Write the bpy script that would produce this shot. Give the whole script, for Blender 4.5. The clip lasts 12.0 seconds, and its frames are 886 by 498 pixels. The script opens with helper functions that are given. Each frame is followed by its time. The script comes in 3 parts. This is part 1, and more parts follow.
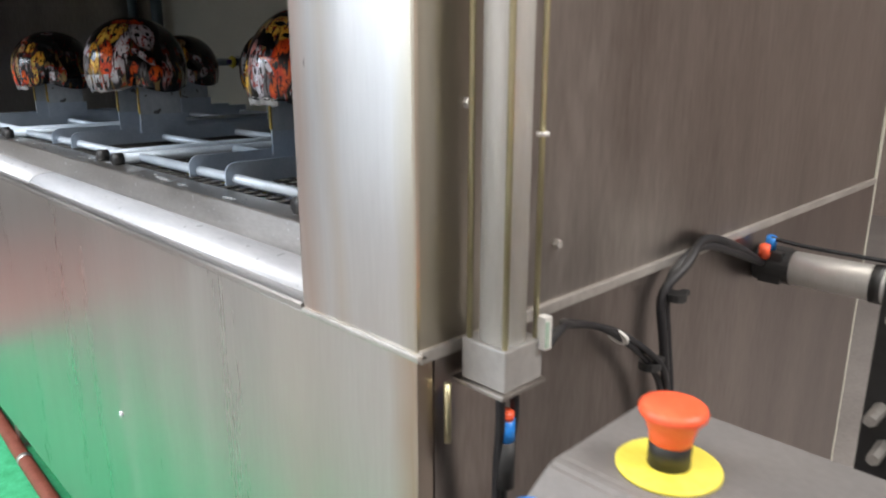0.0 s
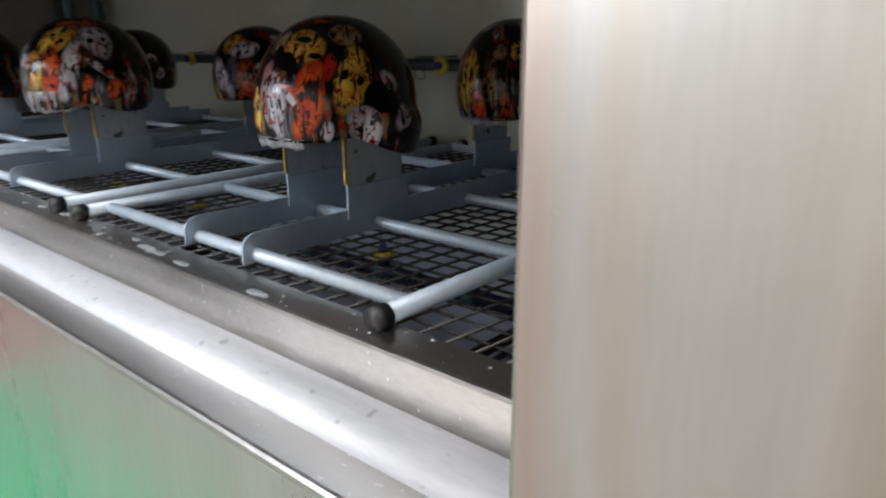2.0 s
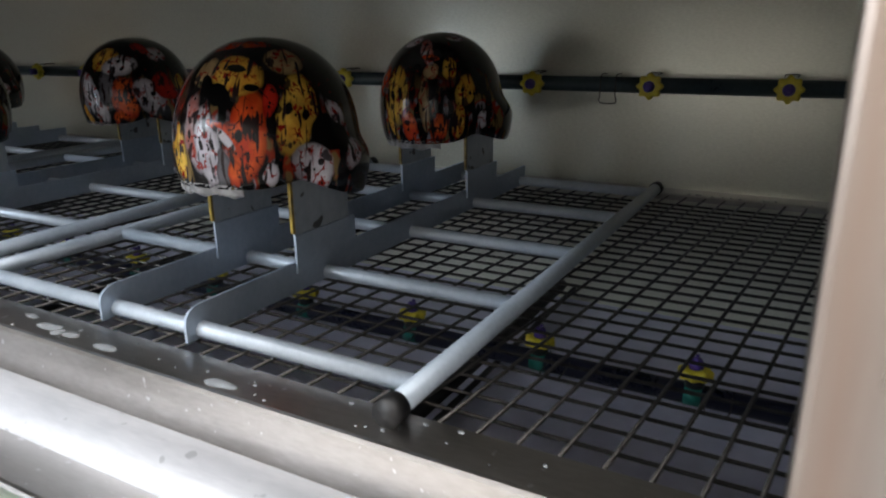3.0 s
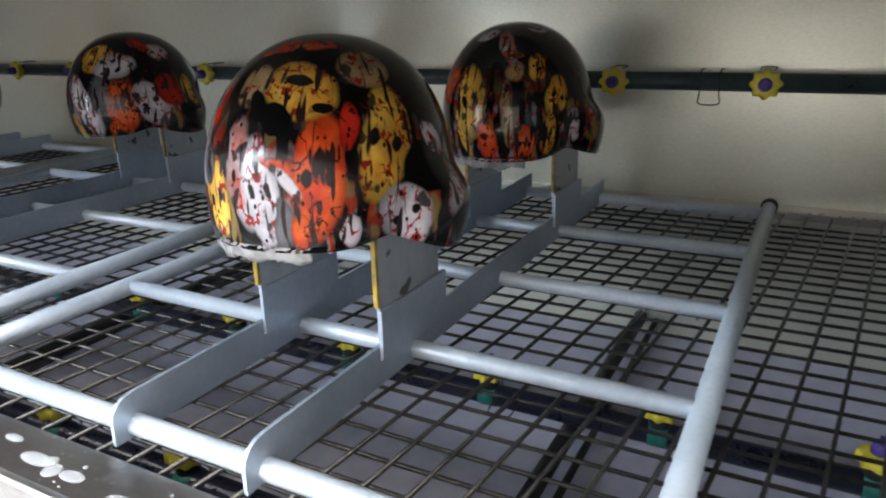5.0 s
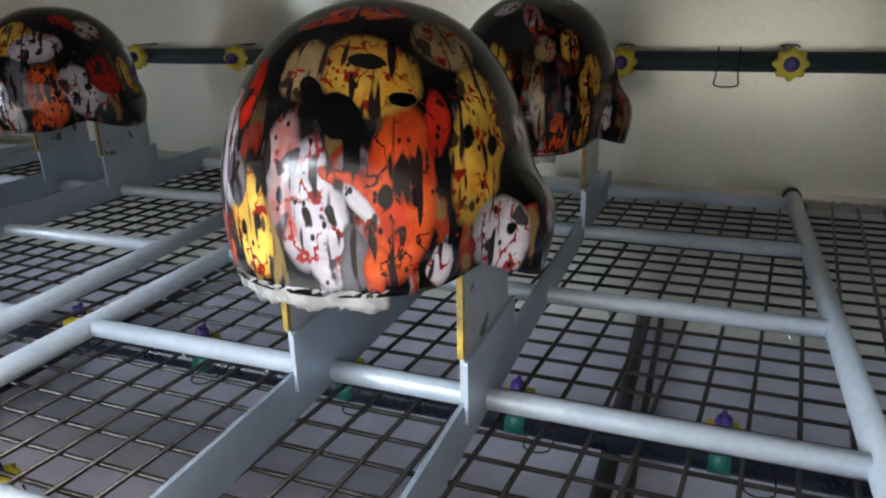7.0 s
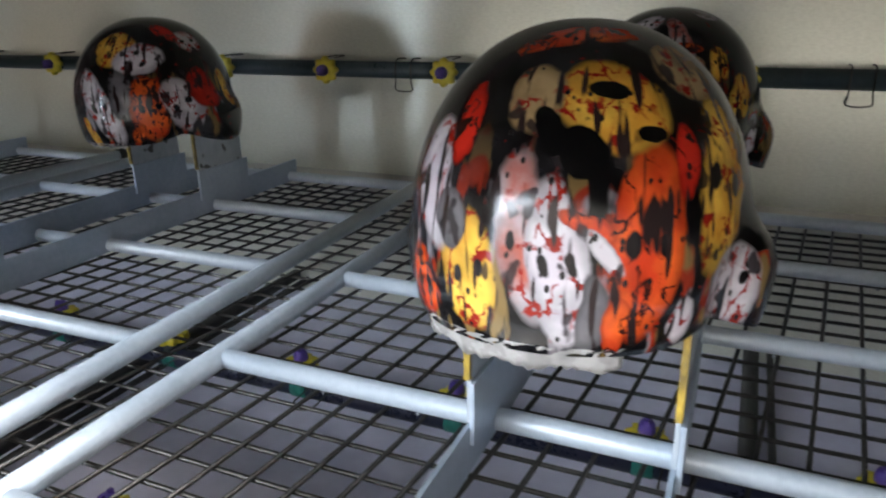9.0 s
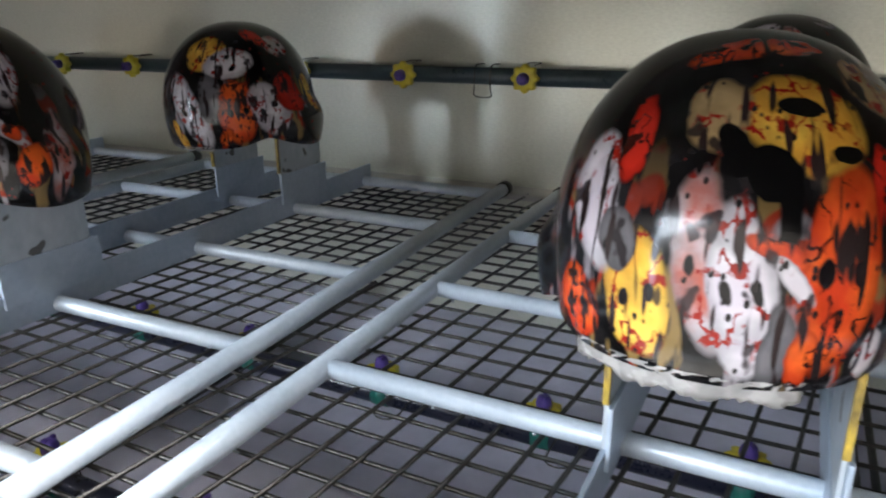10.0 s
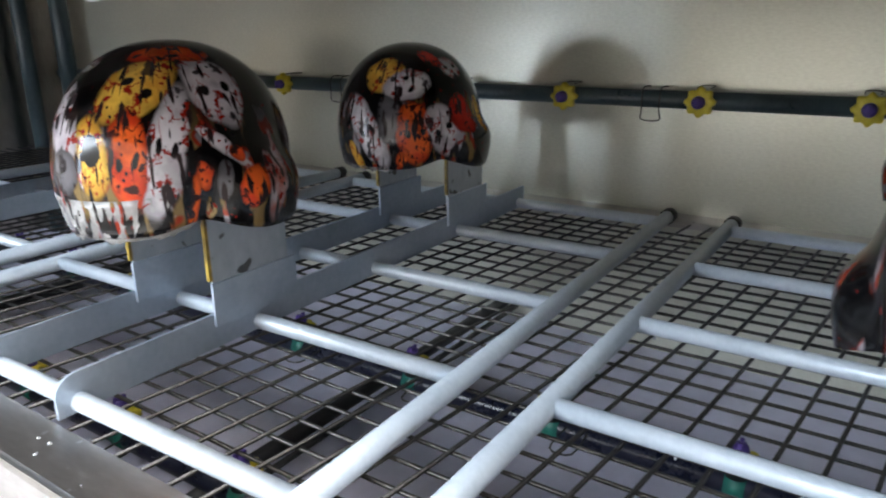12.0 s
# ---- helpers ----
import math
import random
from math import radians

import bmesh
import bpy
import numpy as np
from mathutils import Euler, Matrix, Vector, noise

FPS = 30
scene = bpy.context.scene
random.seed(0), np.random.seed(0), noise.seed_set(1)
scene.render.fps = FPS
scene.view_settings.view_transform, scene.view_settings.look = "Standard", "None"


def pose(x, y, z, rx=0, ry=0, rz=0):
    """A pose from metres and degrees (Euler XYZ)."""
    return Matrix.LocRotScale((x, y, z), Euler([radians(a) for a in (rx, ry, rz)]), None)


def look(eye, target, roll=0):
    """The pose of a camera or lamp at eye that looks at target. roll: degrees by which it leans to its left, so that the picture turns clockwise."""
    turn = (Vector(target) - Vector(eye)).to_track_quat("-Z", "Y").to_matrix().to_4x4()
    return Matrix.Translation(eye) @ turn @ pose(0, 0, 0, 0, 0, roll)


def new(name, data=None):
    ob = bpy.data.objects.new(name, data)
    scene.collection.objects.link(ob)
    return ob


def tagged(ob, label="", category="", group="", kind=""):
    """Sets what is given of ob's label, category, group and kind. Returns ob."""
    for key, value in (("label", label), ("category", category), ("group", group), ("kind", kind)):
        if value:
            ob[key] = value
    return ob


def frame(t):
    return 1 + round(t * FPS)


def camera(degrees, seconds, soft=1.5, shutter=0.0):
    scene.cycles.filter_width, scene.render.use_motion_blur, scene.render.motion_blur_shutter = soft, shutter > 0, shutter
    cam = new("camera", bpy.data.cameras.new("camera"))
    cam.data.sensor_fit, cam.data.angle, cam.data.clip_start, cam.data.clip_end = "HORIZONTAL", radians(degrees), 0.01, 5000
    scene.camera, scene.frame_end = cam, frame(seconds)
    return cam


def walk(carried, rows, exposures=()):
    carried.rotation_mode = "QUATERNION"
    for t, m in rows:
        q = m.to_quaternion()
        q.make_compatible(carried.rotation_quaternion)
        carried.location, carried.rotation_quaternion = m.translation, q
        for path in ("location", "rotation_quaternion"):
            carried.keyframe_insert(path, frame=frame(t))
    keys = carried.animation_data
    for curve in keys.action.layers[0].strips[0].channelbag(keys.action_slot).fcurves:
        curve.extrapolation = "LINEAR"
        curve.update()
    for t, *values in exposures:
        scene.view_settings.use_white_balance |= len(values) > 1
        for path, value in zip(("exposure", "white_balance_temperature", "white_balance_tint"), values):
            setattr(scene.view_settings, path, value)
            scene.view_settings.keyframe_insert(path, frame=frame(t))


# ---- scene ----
cam = camera(64.7, 12.0, 2.0, 0.5)
PATH = [
    (0, (-0.059, -0.014, 1.134), (1.296, 1.364, 0.619), 0.0),
    (0.5, (-0.034, 0.082, 1.16), (1.326, 1.446, 0.623), 0.1),
    (1, (-0.003, 0.177, 1.185), (1.381, 1.513, 0.636), 0.9),
    (1.5, (0.046, 0.285, 1.208), (1.407, 1.637, 0.642), -0.2),
    (2, (0.048, 0.404, 1.212), (1.5, 1.654, 0.637), -0.2),
    (2.5, (0.047, 0.526, 1.231), (1.663, 1.549, 0.647), -0.4),
    (2.7, (0.05, 0.561, 1.241), (1.702, 1.526, 0.658), -0.3),
    (4.3, (0.191, 0.78, 1.267), (1.886, 1.651, 0.661), -1.3),
    (4.5, (0.208, 0.812, 1.265), (1.897, 1.68, 0.637), -1.7),
    (5, (0.245, 0.879, 1.262), (1.92, 1.776, 0.638), -1.4),
    (5.5, (0.279, 0.935, 1.251), (1.985, 1.762, 0.614), -1.2),
    (6, (0.295, 0.991, 1.248), (2.038, 1.73, 0.601), -1.4),
    (6.5, (0.314, 1.044, 1.251), (2.069, 1.723, 0.573), -1.5),
    (7, (0.333, 1.085, 1.25), (2.091, 1.76, 0.577), -1.2),
    (7.2, (0.343, 1.087, 1.238), (2.093, 1.802, 0.583), -1.6),
    (8.8, (0.34, 1.21, 1.264), (2.076, 1.948, 0.599), -0.9),
    (9, (0.342, 1.226, 1.259), (2.074, 1.986, 0.607), -0.9),
    (9.5, (0.338, 1.263, 1.262), (2.043, 2.082, 0.614), -0.9),
    (10, (0.329, 1.302, 1.264), (2.015, 2.164, 0.621), -0.7),
    (10.5, (0.319, 1.343, 1.267), (1.982, 2.262, 0.642), -0.8),
    (11, (0.305, 1.382, 1.268), (1.938, 2.358, 0.652), -0.8),
    (11.5, (0.294, 1.417, 1.27), (1.901, 2.441, 0.662), -0.8),
    (12, (0.283, 1.449, 1.273), (1.862, 2.521, 0.674), -0.7),
]
EXPOSURES = [(0.0, 0.12), (1.2, 0.05), (2.0, 0.08), (2.7, 0.0), (4.3, 1.4), (12.0, 1.4)]
walk(cam, [(t, look(eye, target, roll)) for t, eye, target, roll in PATH], EXPOSURES)

# ---- light ----
world = bpy.data.worlds.new("world")
scene.world = world
world.use_nodes = True
sky = world.node_tree.nodes.new("ShaderNodeTexSky")
sky.sky_type, sky.sun_disc, sky.sun_elevation, sky.sun_rotation = "NISHITA", False, radians(40), radians(200)
world.node_tree.links.new(sky.outputs[0], world.node_tree.nodes["Background"].inputs[0])
world.node_tree.nodes["Background"].inputs[1].default_value = 0.1


def area_lamp(name, eye, target, wide, high, watts, colour):
    data = bpy.data.lights.new(name, "AREA")
    data.shape, data.size, data.size_y, data.energy, data.color = "RECTANGLE", wide, high, watts, colour
    ob = new(name, data)
    ob.matrix_world = look(eye, target)
    return ob


# daylight in the hall's high window band and gate opening, and the hall's ceiling lights
area_lamp("window_light", (-2.9, 2.7, 2.5), (0.8, 2.2, 1.0), 2.7, 1.3, 128, (0.785, 0.885, 1.0))
area_lamp("gate_light", (-2.95, 4.22, 1.7), (0.0, 4.22, 1.7), 0.22, 3.0, 22, (0.70, 0.83, 1.0))
area_lamp("ceiling_light", (-1.5, 1.6, 3.9), (-1.5, 1.6, 0.0), 1.4, 5.0, 165, (1.0, 0.97, 0.95))
area_lamp("ceiling_light", (1.6, -2.4, 3.9), (1.6, -2.4, 0.0), 2.4, 1.4, 230, (1.0, 0.96, 0.92))


# ---- materials ----
def material(name):
    m = bpy.data.materials.new(name)
    m.use_nodes = True
    tree = m.node_tree
    return m, tree, tree.nodes["Principled BSDF"]


def node(tree, kind, **inputs):
    n = tree.nodes.new("ShaderNode" + kind)
    for key, value in inputs.items():
        n.inputs[key.replace("_", " ")].default_value = value
    return n


def coords(tree, scale=(1, 1, 1), socket="Object"):
    tc = tree.nodes.new("ShaderNodeTexCoord")
    mp = tree.nodes.new("ShaderNodeMapping")
    mp.inputs["Scale"].default_value = scale
    tree.links.new(tc.outputs[socket], mp.inputs["Vector"])
    return mp.outputs[0]


def noise_of(tree, scale, stretch=(1, 1, 1), detail=4.0, rough=0.55):
    n = node(tree, "TexNoise", Scale=scale, Detail=detail, Roughness=rough)
    tree.links.new(coords(tree, stretch), n.inputs["Vector"])
    return n.outputs["Fac"]


def spread(tree, value, lo, hi, a, b):
    n = tree.nodes.new("ShaderNodeMapRange")
    n.inputs["From Min"].default_value, n.inputs["From Max"].default_value = lo, hi
    n.inputs["To Min"].default_value, n.inputs["To Max"].default_value = a, b
    tree.links.new(value, n.inputs["Value"])
    return n.outputs["Result"]


def mix(tree, fac, a, b, blend="MIX"):
    n = tree.nodes.new("ShaderNodeMix")
    n.data_type, n.blend_type = "RGBA", blend
    for sock, v in ((n.inputs[0], fac), (n.inputs[6], a), (n.inputs[7], b)):
        if isinstance(v, bpy.types.NodeSocket):
            tree.links.new(v, sock)
        else:
            sock.default_value = v if isinstance(v, (int, float)) else (*v, 1.0)
    return n.outputs[2]


def math_node(tree, op, a, b=0.0):
    n = tree.nodes.new("ShaderNodeMath")
    n.operation = op
    for sock, v in ((n.inputs[0], a), (n.inputs[1], b)):
        if isinstance(v, bpy.types.NodeSocket):
            tree.links.new(v, sock)
        else:
            sock.default_value = v
    return n.outputs[0]


def bump(tree, shader, height, strength, distance):
    b = node(tree, "Bump", Strength=strength, Distance=distance)
    tree.links.new(height, b.inputs["Height"])
    tree.links.new(b.outputs[0], shader.inputs["Normal"])


def surface(name, low, high, rough=(0.4, 0.6), metal=0.0, scale=8.0, stretch=(1, 1, 1), relief=0.0, fine=60.0, spots=None, wave=None, turned=0.25, stretch_gloss=0.45):
    """Two tones mixed by coarse and fine noise, with uneven gloss and fine relief."""
    m, tree, sh = material(name)
    coarse, grain = noise_of(tree, scale, stretch), noise_of(tree, fine, stretch, 2.0)
    both = math_node(tree, "ADD", math_node(tree, "MULTIPLY", coarse, 0.65), math_node(tree, "MULTIPLY", grain, 0.35))
    colour = mix(tree, spread(tree, both, 0.35, 0.65, 0.0, 1.0), low, high)
    if spots:
        dots = spread(tree, noise_of(tree, spots[0], (1, 1, 1), 1.0), spots[1], spots[1] + 0.04, 0.0, 0.85)
        colour = mix(tree, dots, colour, spots[2])
    tree.links.new(colour, sh.inputs["Base Color"])
    tree.links.new(spread(tree, both, 0.3, 0.7, rough[0], rough[1]), sh.inputs["Roughness"])
    sh.inputs["Metallic"].default_value = metal
    if wave:
        tangent = tree.nodes.new("ShaderNodeTangent")
        tangent.direction_type, tangent.axis = "RADIAL", "Z"
        tree.links.new(tangent.outputs[0], sh.inputs["Tangent"])
        sh.inputs["Anisotropic"].default_value, sh.inputs["Anisotropic Rotation"].default_value = stretch_gloss, turned
        bump(tree, sh, noise_of(tree, 1.0, wave, 1.0), 0.35, 0.01)
    elif relief:
        bump(tree, sh, both, 0.5, relief)
    return m


STEEL = surface("brushed_steel", (0.55, 0.53, 0.505), (0.62, 0.60, 0.575), (0.26, 0.35), 1.0, 2.2, (5, 5, 0.4), 0.0, 40.0, None, (7, 7, 1.2), 0.25, 0.4)
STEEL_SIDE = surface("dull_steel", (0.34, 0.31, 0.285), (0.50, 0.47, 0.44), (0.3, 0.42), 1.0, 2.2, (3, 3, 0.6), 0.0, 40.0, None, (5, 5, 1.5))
# lower sheet: the hall's dark brown reflection is put into the base colour
STEEL_LOW = surface("steel_dark_reflection", (0.26, 0.225, 0.21), (0.40, 0.36, 0.335), (0.28, 0.42), 1.0, 2.2, (3, 3, 0.6), 0.0, 40.0, None, (5, 5, 1.5))
STEEL_LIP = surface("rolled_steel", (0.42, 0.40, 0.38), (0.56, 0.54, 0.52), (0.28, 0.42), 1.0, 4.0, (3, 0.8, 3), 0.0006, 70.0, (90, 0.72, (0.75, 0.75, 0.76)))
STEEL_WET = surface("wet_booth_steel", (0.60, 0.605, 0.515), (0.76, 0.765, 0.665), (0.28, 0.33), 0.40, 0.7, (1, 1, 2.5), 0.0, 110.0)
TANK_STEEL = surface("tank_lining", (0.52, 0.52, 0.66), (0.74, 0.74, 0.90), (0.3, 0.5), 0.0, 3.0, (1, 1, 1), 0.001, 22.0)
GALV = surface("galvanised_tube", (0.44, 0.51, 0.58), (0.58, 0.645, 0.715), (0.32, 0.5), 0.25, 12.0, (1, 1, 1), 0.0004, 140.0)
PLATE = surface("zinc_plate", (0.38, 0.47, 0.58), (0.52, 0.60, 0.70), (0.32, 0.5), 0.4, 9.0, (1, 1, 1), 0.0003, 120.0)
PRINTED = surface("overprinted_plate", (0.36, 0.42, 0.48), (0.52, 0.57, 0.62), (0.3, 0.5), 0.3, 9.0, (1, 1, 0.6), 0.0003, 90.0, (38, 0.66, (0.05, 0.04, 0.035)))
PRINT_EDGE = surface("yellow_black_print", (0.02, 0.016, 0.012), (0.55, 0.38, 0.06), (0.3, 0.45), 0.0, 70.0, (1, 1, 0.5), 0.0002, 160.0)
WIRE = surface("mesh_wire", (0.04, 0.038, 0.036), (0.09, 0.085, 0.08), (0.3, 0.5), 0.8, 20.0, (1, 1, 1), 0.0, 120.0)
RUBBER = surface("black_rubber", (0.012, 0.012, 0.013), (0.03, 0.03, 0.03), (0.4, 0.6), 0.0, 30.0, (1, 1, 1), 0.0002, 200.0)
PIPE = surface("dark_pipe", (0.03, 0.05, 0.06), (0.06, 0.09, 0.10), (0.25, 0.45), 0.0, 10.0, (1, 1, 1), 0.0002, 150.0)
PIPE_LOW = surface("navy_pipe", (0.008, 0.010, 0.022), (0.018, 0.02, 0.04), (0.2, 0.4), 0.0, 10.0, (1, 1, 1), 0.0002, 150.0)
YELLOW = surface("yellow_plastic", (0.62, 0.50, 0.03), (0.75, 0.64, 0.07), (0.35, 0.5), 0.0, 40.0, (1, 1, 1), 0.0002, 200.0)
PURPLE = surface("purple_plastic", (0.07, 0.04, 0.24), (0.12, 0.07, 0.34), (0.35, 0.5), 0.0, 40.0, (1, 1, 1), 0.0002, 200.0)
TEAL = surface("green_plastic", (0.01, 0.11, 0.09), (0.02, 0.17, 0.13), (0.35, 0.5), 0.0, 40.0)
ALUMINIUM = surface("anodised_aluminium", (0.72, 0.72, 0.69), (0.82, 0.82, 0.80), (0.3, 0.42), 0.35, 6.0, (8, 8, 0.6), 0.0003, 80.0)
BRASSY = surface("yellow_zinc_rod", (0.50, 0.46, 0.28), (0.62, 0.58, 0.38), (0.3, 0.42), 0.9, 20.0, (4, 4, 1), 0.0, 80.0)
CAST = surface("cast_grey", (0.34, 0.335, 0.32), (0.44, 0.43, 0.42), (0.4, 0.55), 0.5, 10.0, (1, 1, 1), 0.0003, 120.0)
ORANGE = surface("orange_plastic", (0.86, 0.10, 0.035), (0.95, 0.15, 0.06), (0.35, 0.5), 0.0, 30.0, (1, 1, 1), 0.0001, 200.0)
LEGEND = surface("yellow_legend_plate", (0.78, 0.66, 0.06), (0.90, 0.78, 0.12), (0.45, 0.6), 0.0, 20.0, (1, 1, 1), 0.0001, 150.0)
BLUE = surface("blue_plastic", (0.02, 0.22, 0.72), (0.04, 0.30, 0.85), (0.3, 0.45), 0.0, 30.0)
SENSOR_GREEN = surface("pale_green_plastic", (0.30, 0.42, 0.34), (0.38, 0.50, 0.42), (0.35, 0.5), 0.0, 30.0)
CABLE = surface("cable_sheath", (0.010, 0.010, 0.012), (0.022, 0.022, 0.025), (0.35, 0.55), 0.0, 40.0)
GREY_BOX = surface("grey_enamel", (0.15, 0.142, 0.138), (0.20, 0.19, 0.185), (0.35, 0.5), 0.1, 7.0, (1, 1, 1), 0.0003, 160.0)
CARPET = surface("green_floor", (0.03, 0.34, 0.14), (0.08, 0.55, 0.27), (0.8, 0.95), 0.0, 26.0, (1, 1, 1), 0.004, 160.0)
WELD = surface("pale_weld", (0.50, 0.48, 0.45), (0.66, 0.64, 0.61), (0.35, 0.55), 0.8, 12.0, (1, 1, 1), 0.001, 120.0)
HALL_WALL = surface("hall_plaster", (0.66, 0.645, 0.62), (0.76, 0.745, 0.72), (0.8, 0.95), 0.0, 2.0, (1, 1, 1), 0.002, 40.0)
CONCRETE = surface("hall_concrete", (0.24, 0.22, 0.21), (0.35, 0.325, 0.31), (0.5, 0.75), 0.0, 3.0, (1, 1, 1), 0.001, 60.0)
BROWN_PANEL = surface("brown_reflection_panel", (0.20, 0.11, 0.07), (0.30, 0.18, 0.12), (0.5, 0.7), 0.0, 3.0, (6, 6, 0.5), 0.0005, 60.0)
RED_PATCH = surface("red_floor_patch", (0.30, 0.15, 0.13), (0.42, 0.24, 0.21), (0.8, 0.95), 0.0, 20.0, (1, 1, 1), 0.003, 150.0)
HALL_BROWN = surface("hall_brown_plaster", (0.26, 0.21, 0.19), (0.38, 0.32, 0.29), (0.7, 0.9), 0.0, 1.2, (1, 1, 1), 0.002, 40.0)
HALL_CEILING = surface("hall_roof_sheet", (0.50, 0.50, 0.50), (0.60, 0.60, 0.60), (0.7, 0.9), 0.0, 2.0, (1, 6, 1), 0.002, 40.0)
HOSE = surface("red_brown_hose", (0.20, 0.05, 0.03), (0.30, 0.09, 0.06), (0.5, 0.7), 0.0, 30.0, (1, 1, 1), 0.0005, 120.0)
TAPE = surface("masking_film", (0.25, 0.245, 0.24), (0.47, 0.46, 0.45), (0.15, 0.35), 0.0, 30.0, (1, 1, 1), 0.003, 60.0)
TAPE.node_tree.nodes["Principled BSDF"].inputs["Alpha"].default_value = 0.8
TIE = surface("white_plastic", (0.62, 0.61, 0.58), (0.74, 0.73, 0.70), (0.4, 0.55), 0.0, 30.0)
FLUFF = surface("white_gasket", (0.6, 0.6, 0.56), (0.8, 0.8, 0.77), (0.8, 0.95), 0.0, 60.0, (1, 1, 1), 0.004, 200.0)
WHITE_BEAD = surface("aluminium_trim", (0.60, 0.62, 0.66), (0.74, 0.75, 0.79), (0.42, 0.6), 0.25, 8.0, (3, 0.6, 3), 0.002, 60.0, (50, 0.7, (0.45, 0.47, 0.5)))


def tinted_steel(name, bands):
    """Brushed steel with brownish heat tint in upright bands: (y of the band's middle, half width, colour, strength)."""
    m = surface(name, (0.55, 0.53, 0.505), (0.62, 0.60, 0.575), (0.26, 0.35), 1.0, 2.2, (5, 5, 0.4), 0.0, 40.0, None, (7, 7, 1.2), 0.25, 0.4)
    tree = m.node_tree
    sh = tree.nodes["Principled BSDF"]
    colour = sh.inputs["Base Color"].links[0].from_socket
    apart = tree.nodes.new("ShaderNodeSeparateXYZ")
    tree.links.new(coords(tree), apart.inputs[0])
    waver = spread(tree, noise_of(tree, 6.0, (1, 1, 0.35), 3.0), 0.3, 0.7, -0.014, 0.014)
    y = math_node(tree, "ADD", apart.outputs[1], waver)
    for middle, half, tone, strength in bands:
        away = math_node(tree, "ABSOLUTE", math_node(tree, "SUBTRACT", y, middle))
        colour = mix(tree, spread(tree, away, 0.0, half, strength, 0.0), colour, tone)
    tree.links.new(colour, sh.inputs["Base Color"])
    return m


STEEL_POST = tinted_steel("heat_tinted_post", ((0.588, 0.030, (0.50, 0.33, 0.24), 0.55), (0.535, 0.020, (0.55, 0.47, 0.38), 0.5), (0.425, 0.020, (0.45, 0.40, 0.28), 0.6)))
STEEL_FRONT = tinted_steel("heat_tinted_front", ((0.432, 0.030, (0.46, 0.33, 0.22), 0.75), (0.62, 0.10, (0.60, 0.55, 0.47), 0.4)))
WATER, _tree, _sh = material("water")
_sh.inputs["Base Color"].default_value, _sh.inputs["Roughness"].default_value = (0.9, 0.95, 1.0, 1.0), 0.03
_sh.inputs["Transmission Weight"].default_value, _sh.inputs["IOR"].default_value = 0.7, 1.33


# ---- mesh helpers ----
def part(name, bm, mat, parent=None, label="", smooth=False):
    """Links a bmesh as one mesh object, under a thing or a part."""
    me = bpy.data.meshes.new(name)
    if smooth:
        for f in bm.faces:
            f.smooth = True
    bm.to_mesh(me)
    bm.free()
    me.materials.append(mat)
    ob = new(name, me)
    if parent is not None:
        ob.parent = parent
    if label:
        ob["label"] = label
    return ob


def again(ob, m, parent=None):
    """Another object on the same mesh."""
    o = ob.copy()
    scene.collection.objects.link(o)
    o.parent = parent if parent is not None else ob.parent
    o.matrix_basis = m
    return o


def box(bm, a, b, bevel=0.0, m=None):
    """A box from corner a to corner b, with rounded edges."""
    made = bmesh.ops.create_cube(bm, size=1.0)["verts"]
    c, s = [(p + q) / 2 for p, q in zip(a, b)], [abs(q - p) for p, q in zip(a, b)]
    for v in made:
        v.co = Vector((v.co.x * s[0] + c[0], v.co.y * s[1] + c[1], v.co.z * s[2] + c[2]))
    if bevel:
        edges = list({e for v in made for e in v.link_edges})
        made = bmesh.ops.bevel(bm, geom=edges, offset=bevel, segments=2, affect="EDGES", profile=0.6)["verts"]
    if m is not None:
        bmesh.ops.transform(bm, matrix=m, verts=made)
    return bm


def rod(bm, a, b, r, segments=16, r2=None):
    """A round bar from a to b."""
    a, b = Vector(a), Vector(b)
    turn = (b - a).to_track_quat("Z", "Y").to_matrix().to_4x4()
    bmesh.ops.create_cone(bm, cap_ends=True, segments=segments, radius1=r, radius2=r if r2 is None else r2, depth=(b - a).length,
                          matrix=Matrix.Translation((a + b) / 2) @ turn)
    return bm


def lathe(bm, profile, segments=24, m=None):
    """Turns a profile of (radius, height) about z."""
    rings = []
    for r, z in profile:
        rings.append([bm.verts.new((r * math.cos(2 * math.pi * k / segments), r * math.sin(2 * math.pi * k / segments), z)) for k in range(segments)])
    for lo, hi in zip(rings, rings[1:]):
        for k in range(segments):
            bm.faces.new((lo[k], lo[(k + 1) % segments], hi[(k + 1) % segments], hi[k]))
    bm.faces.new(list(reversed(rings[0])))
    bm.faces.new(rings[-1])
    if m is not None:
        bmesh.ops.transform(bm, matrix=m, verts=[v for ring in rings for v in ring])
    return bm


def extruded(bm, outline, axis, lo, hi):
    """A flat outline drawn out along x or y, from lo to hi."""
    def place(u, w, d):
        return (d, u, w) if axis == "x" else (u, d, w)
    n = len(outline)
    front, back = [bm.verts.new(place(u, w, lo)) for u, w in outline], [bm.verts.new(place(u, w, hi)) for u, w in outline]
    bm.faces.new(front)
    bm.faces.new(list(reversed(back)))
    for k in range(n):
        bm.faces.new((front[k], back[k], back[(k + 1) % n], front[(k + 1) % n]))
    bmesh.ops.recalc_face_normals(bm, faces=bm.faces[:])
    return bm


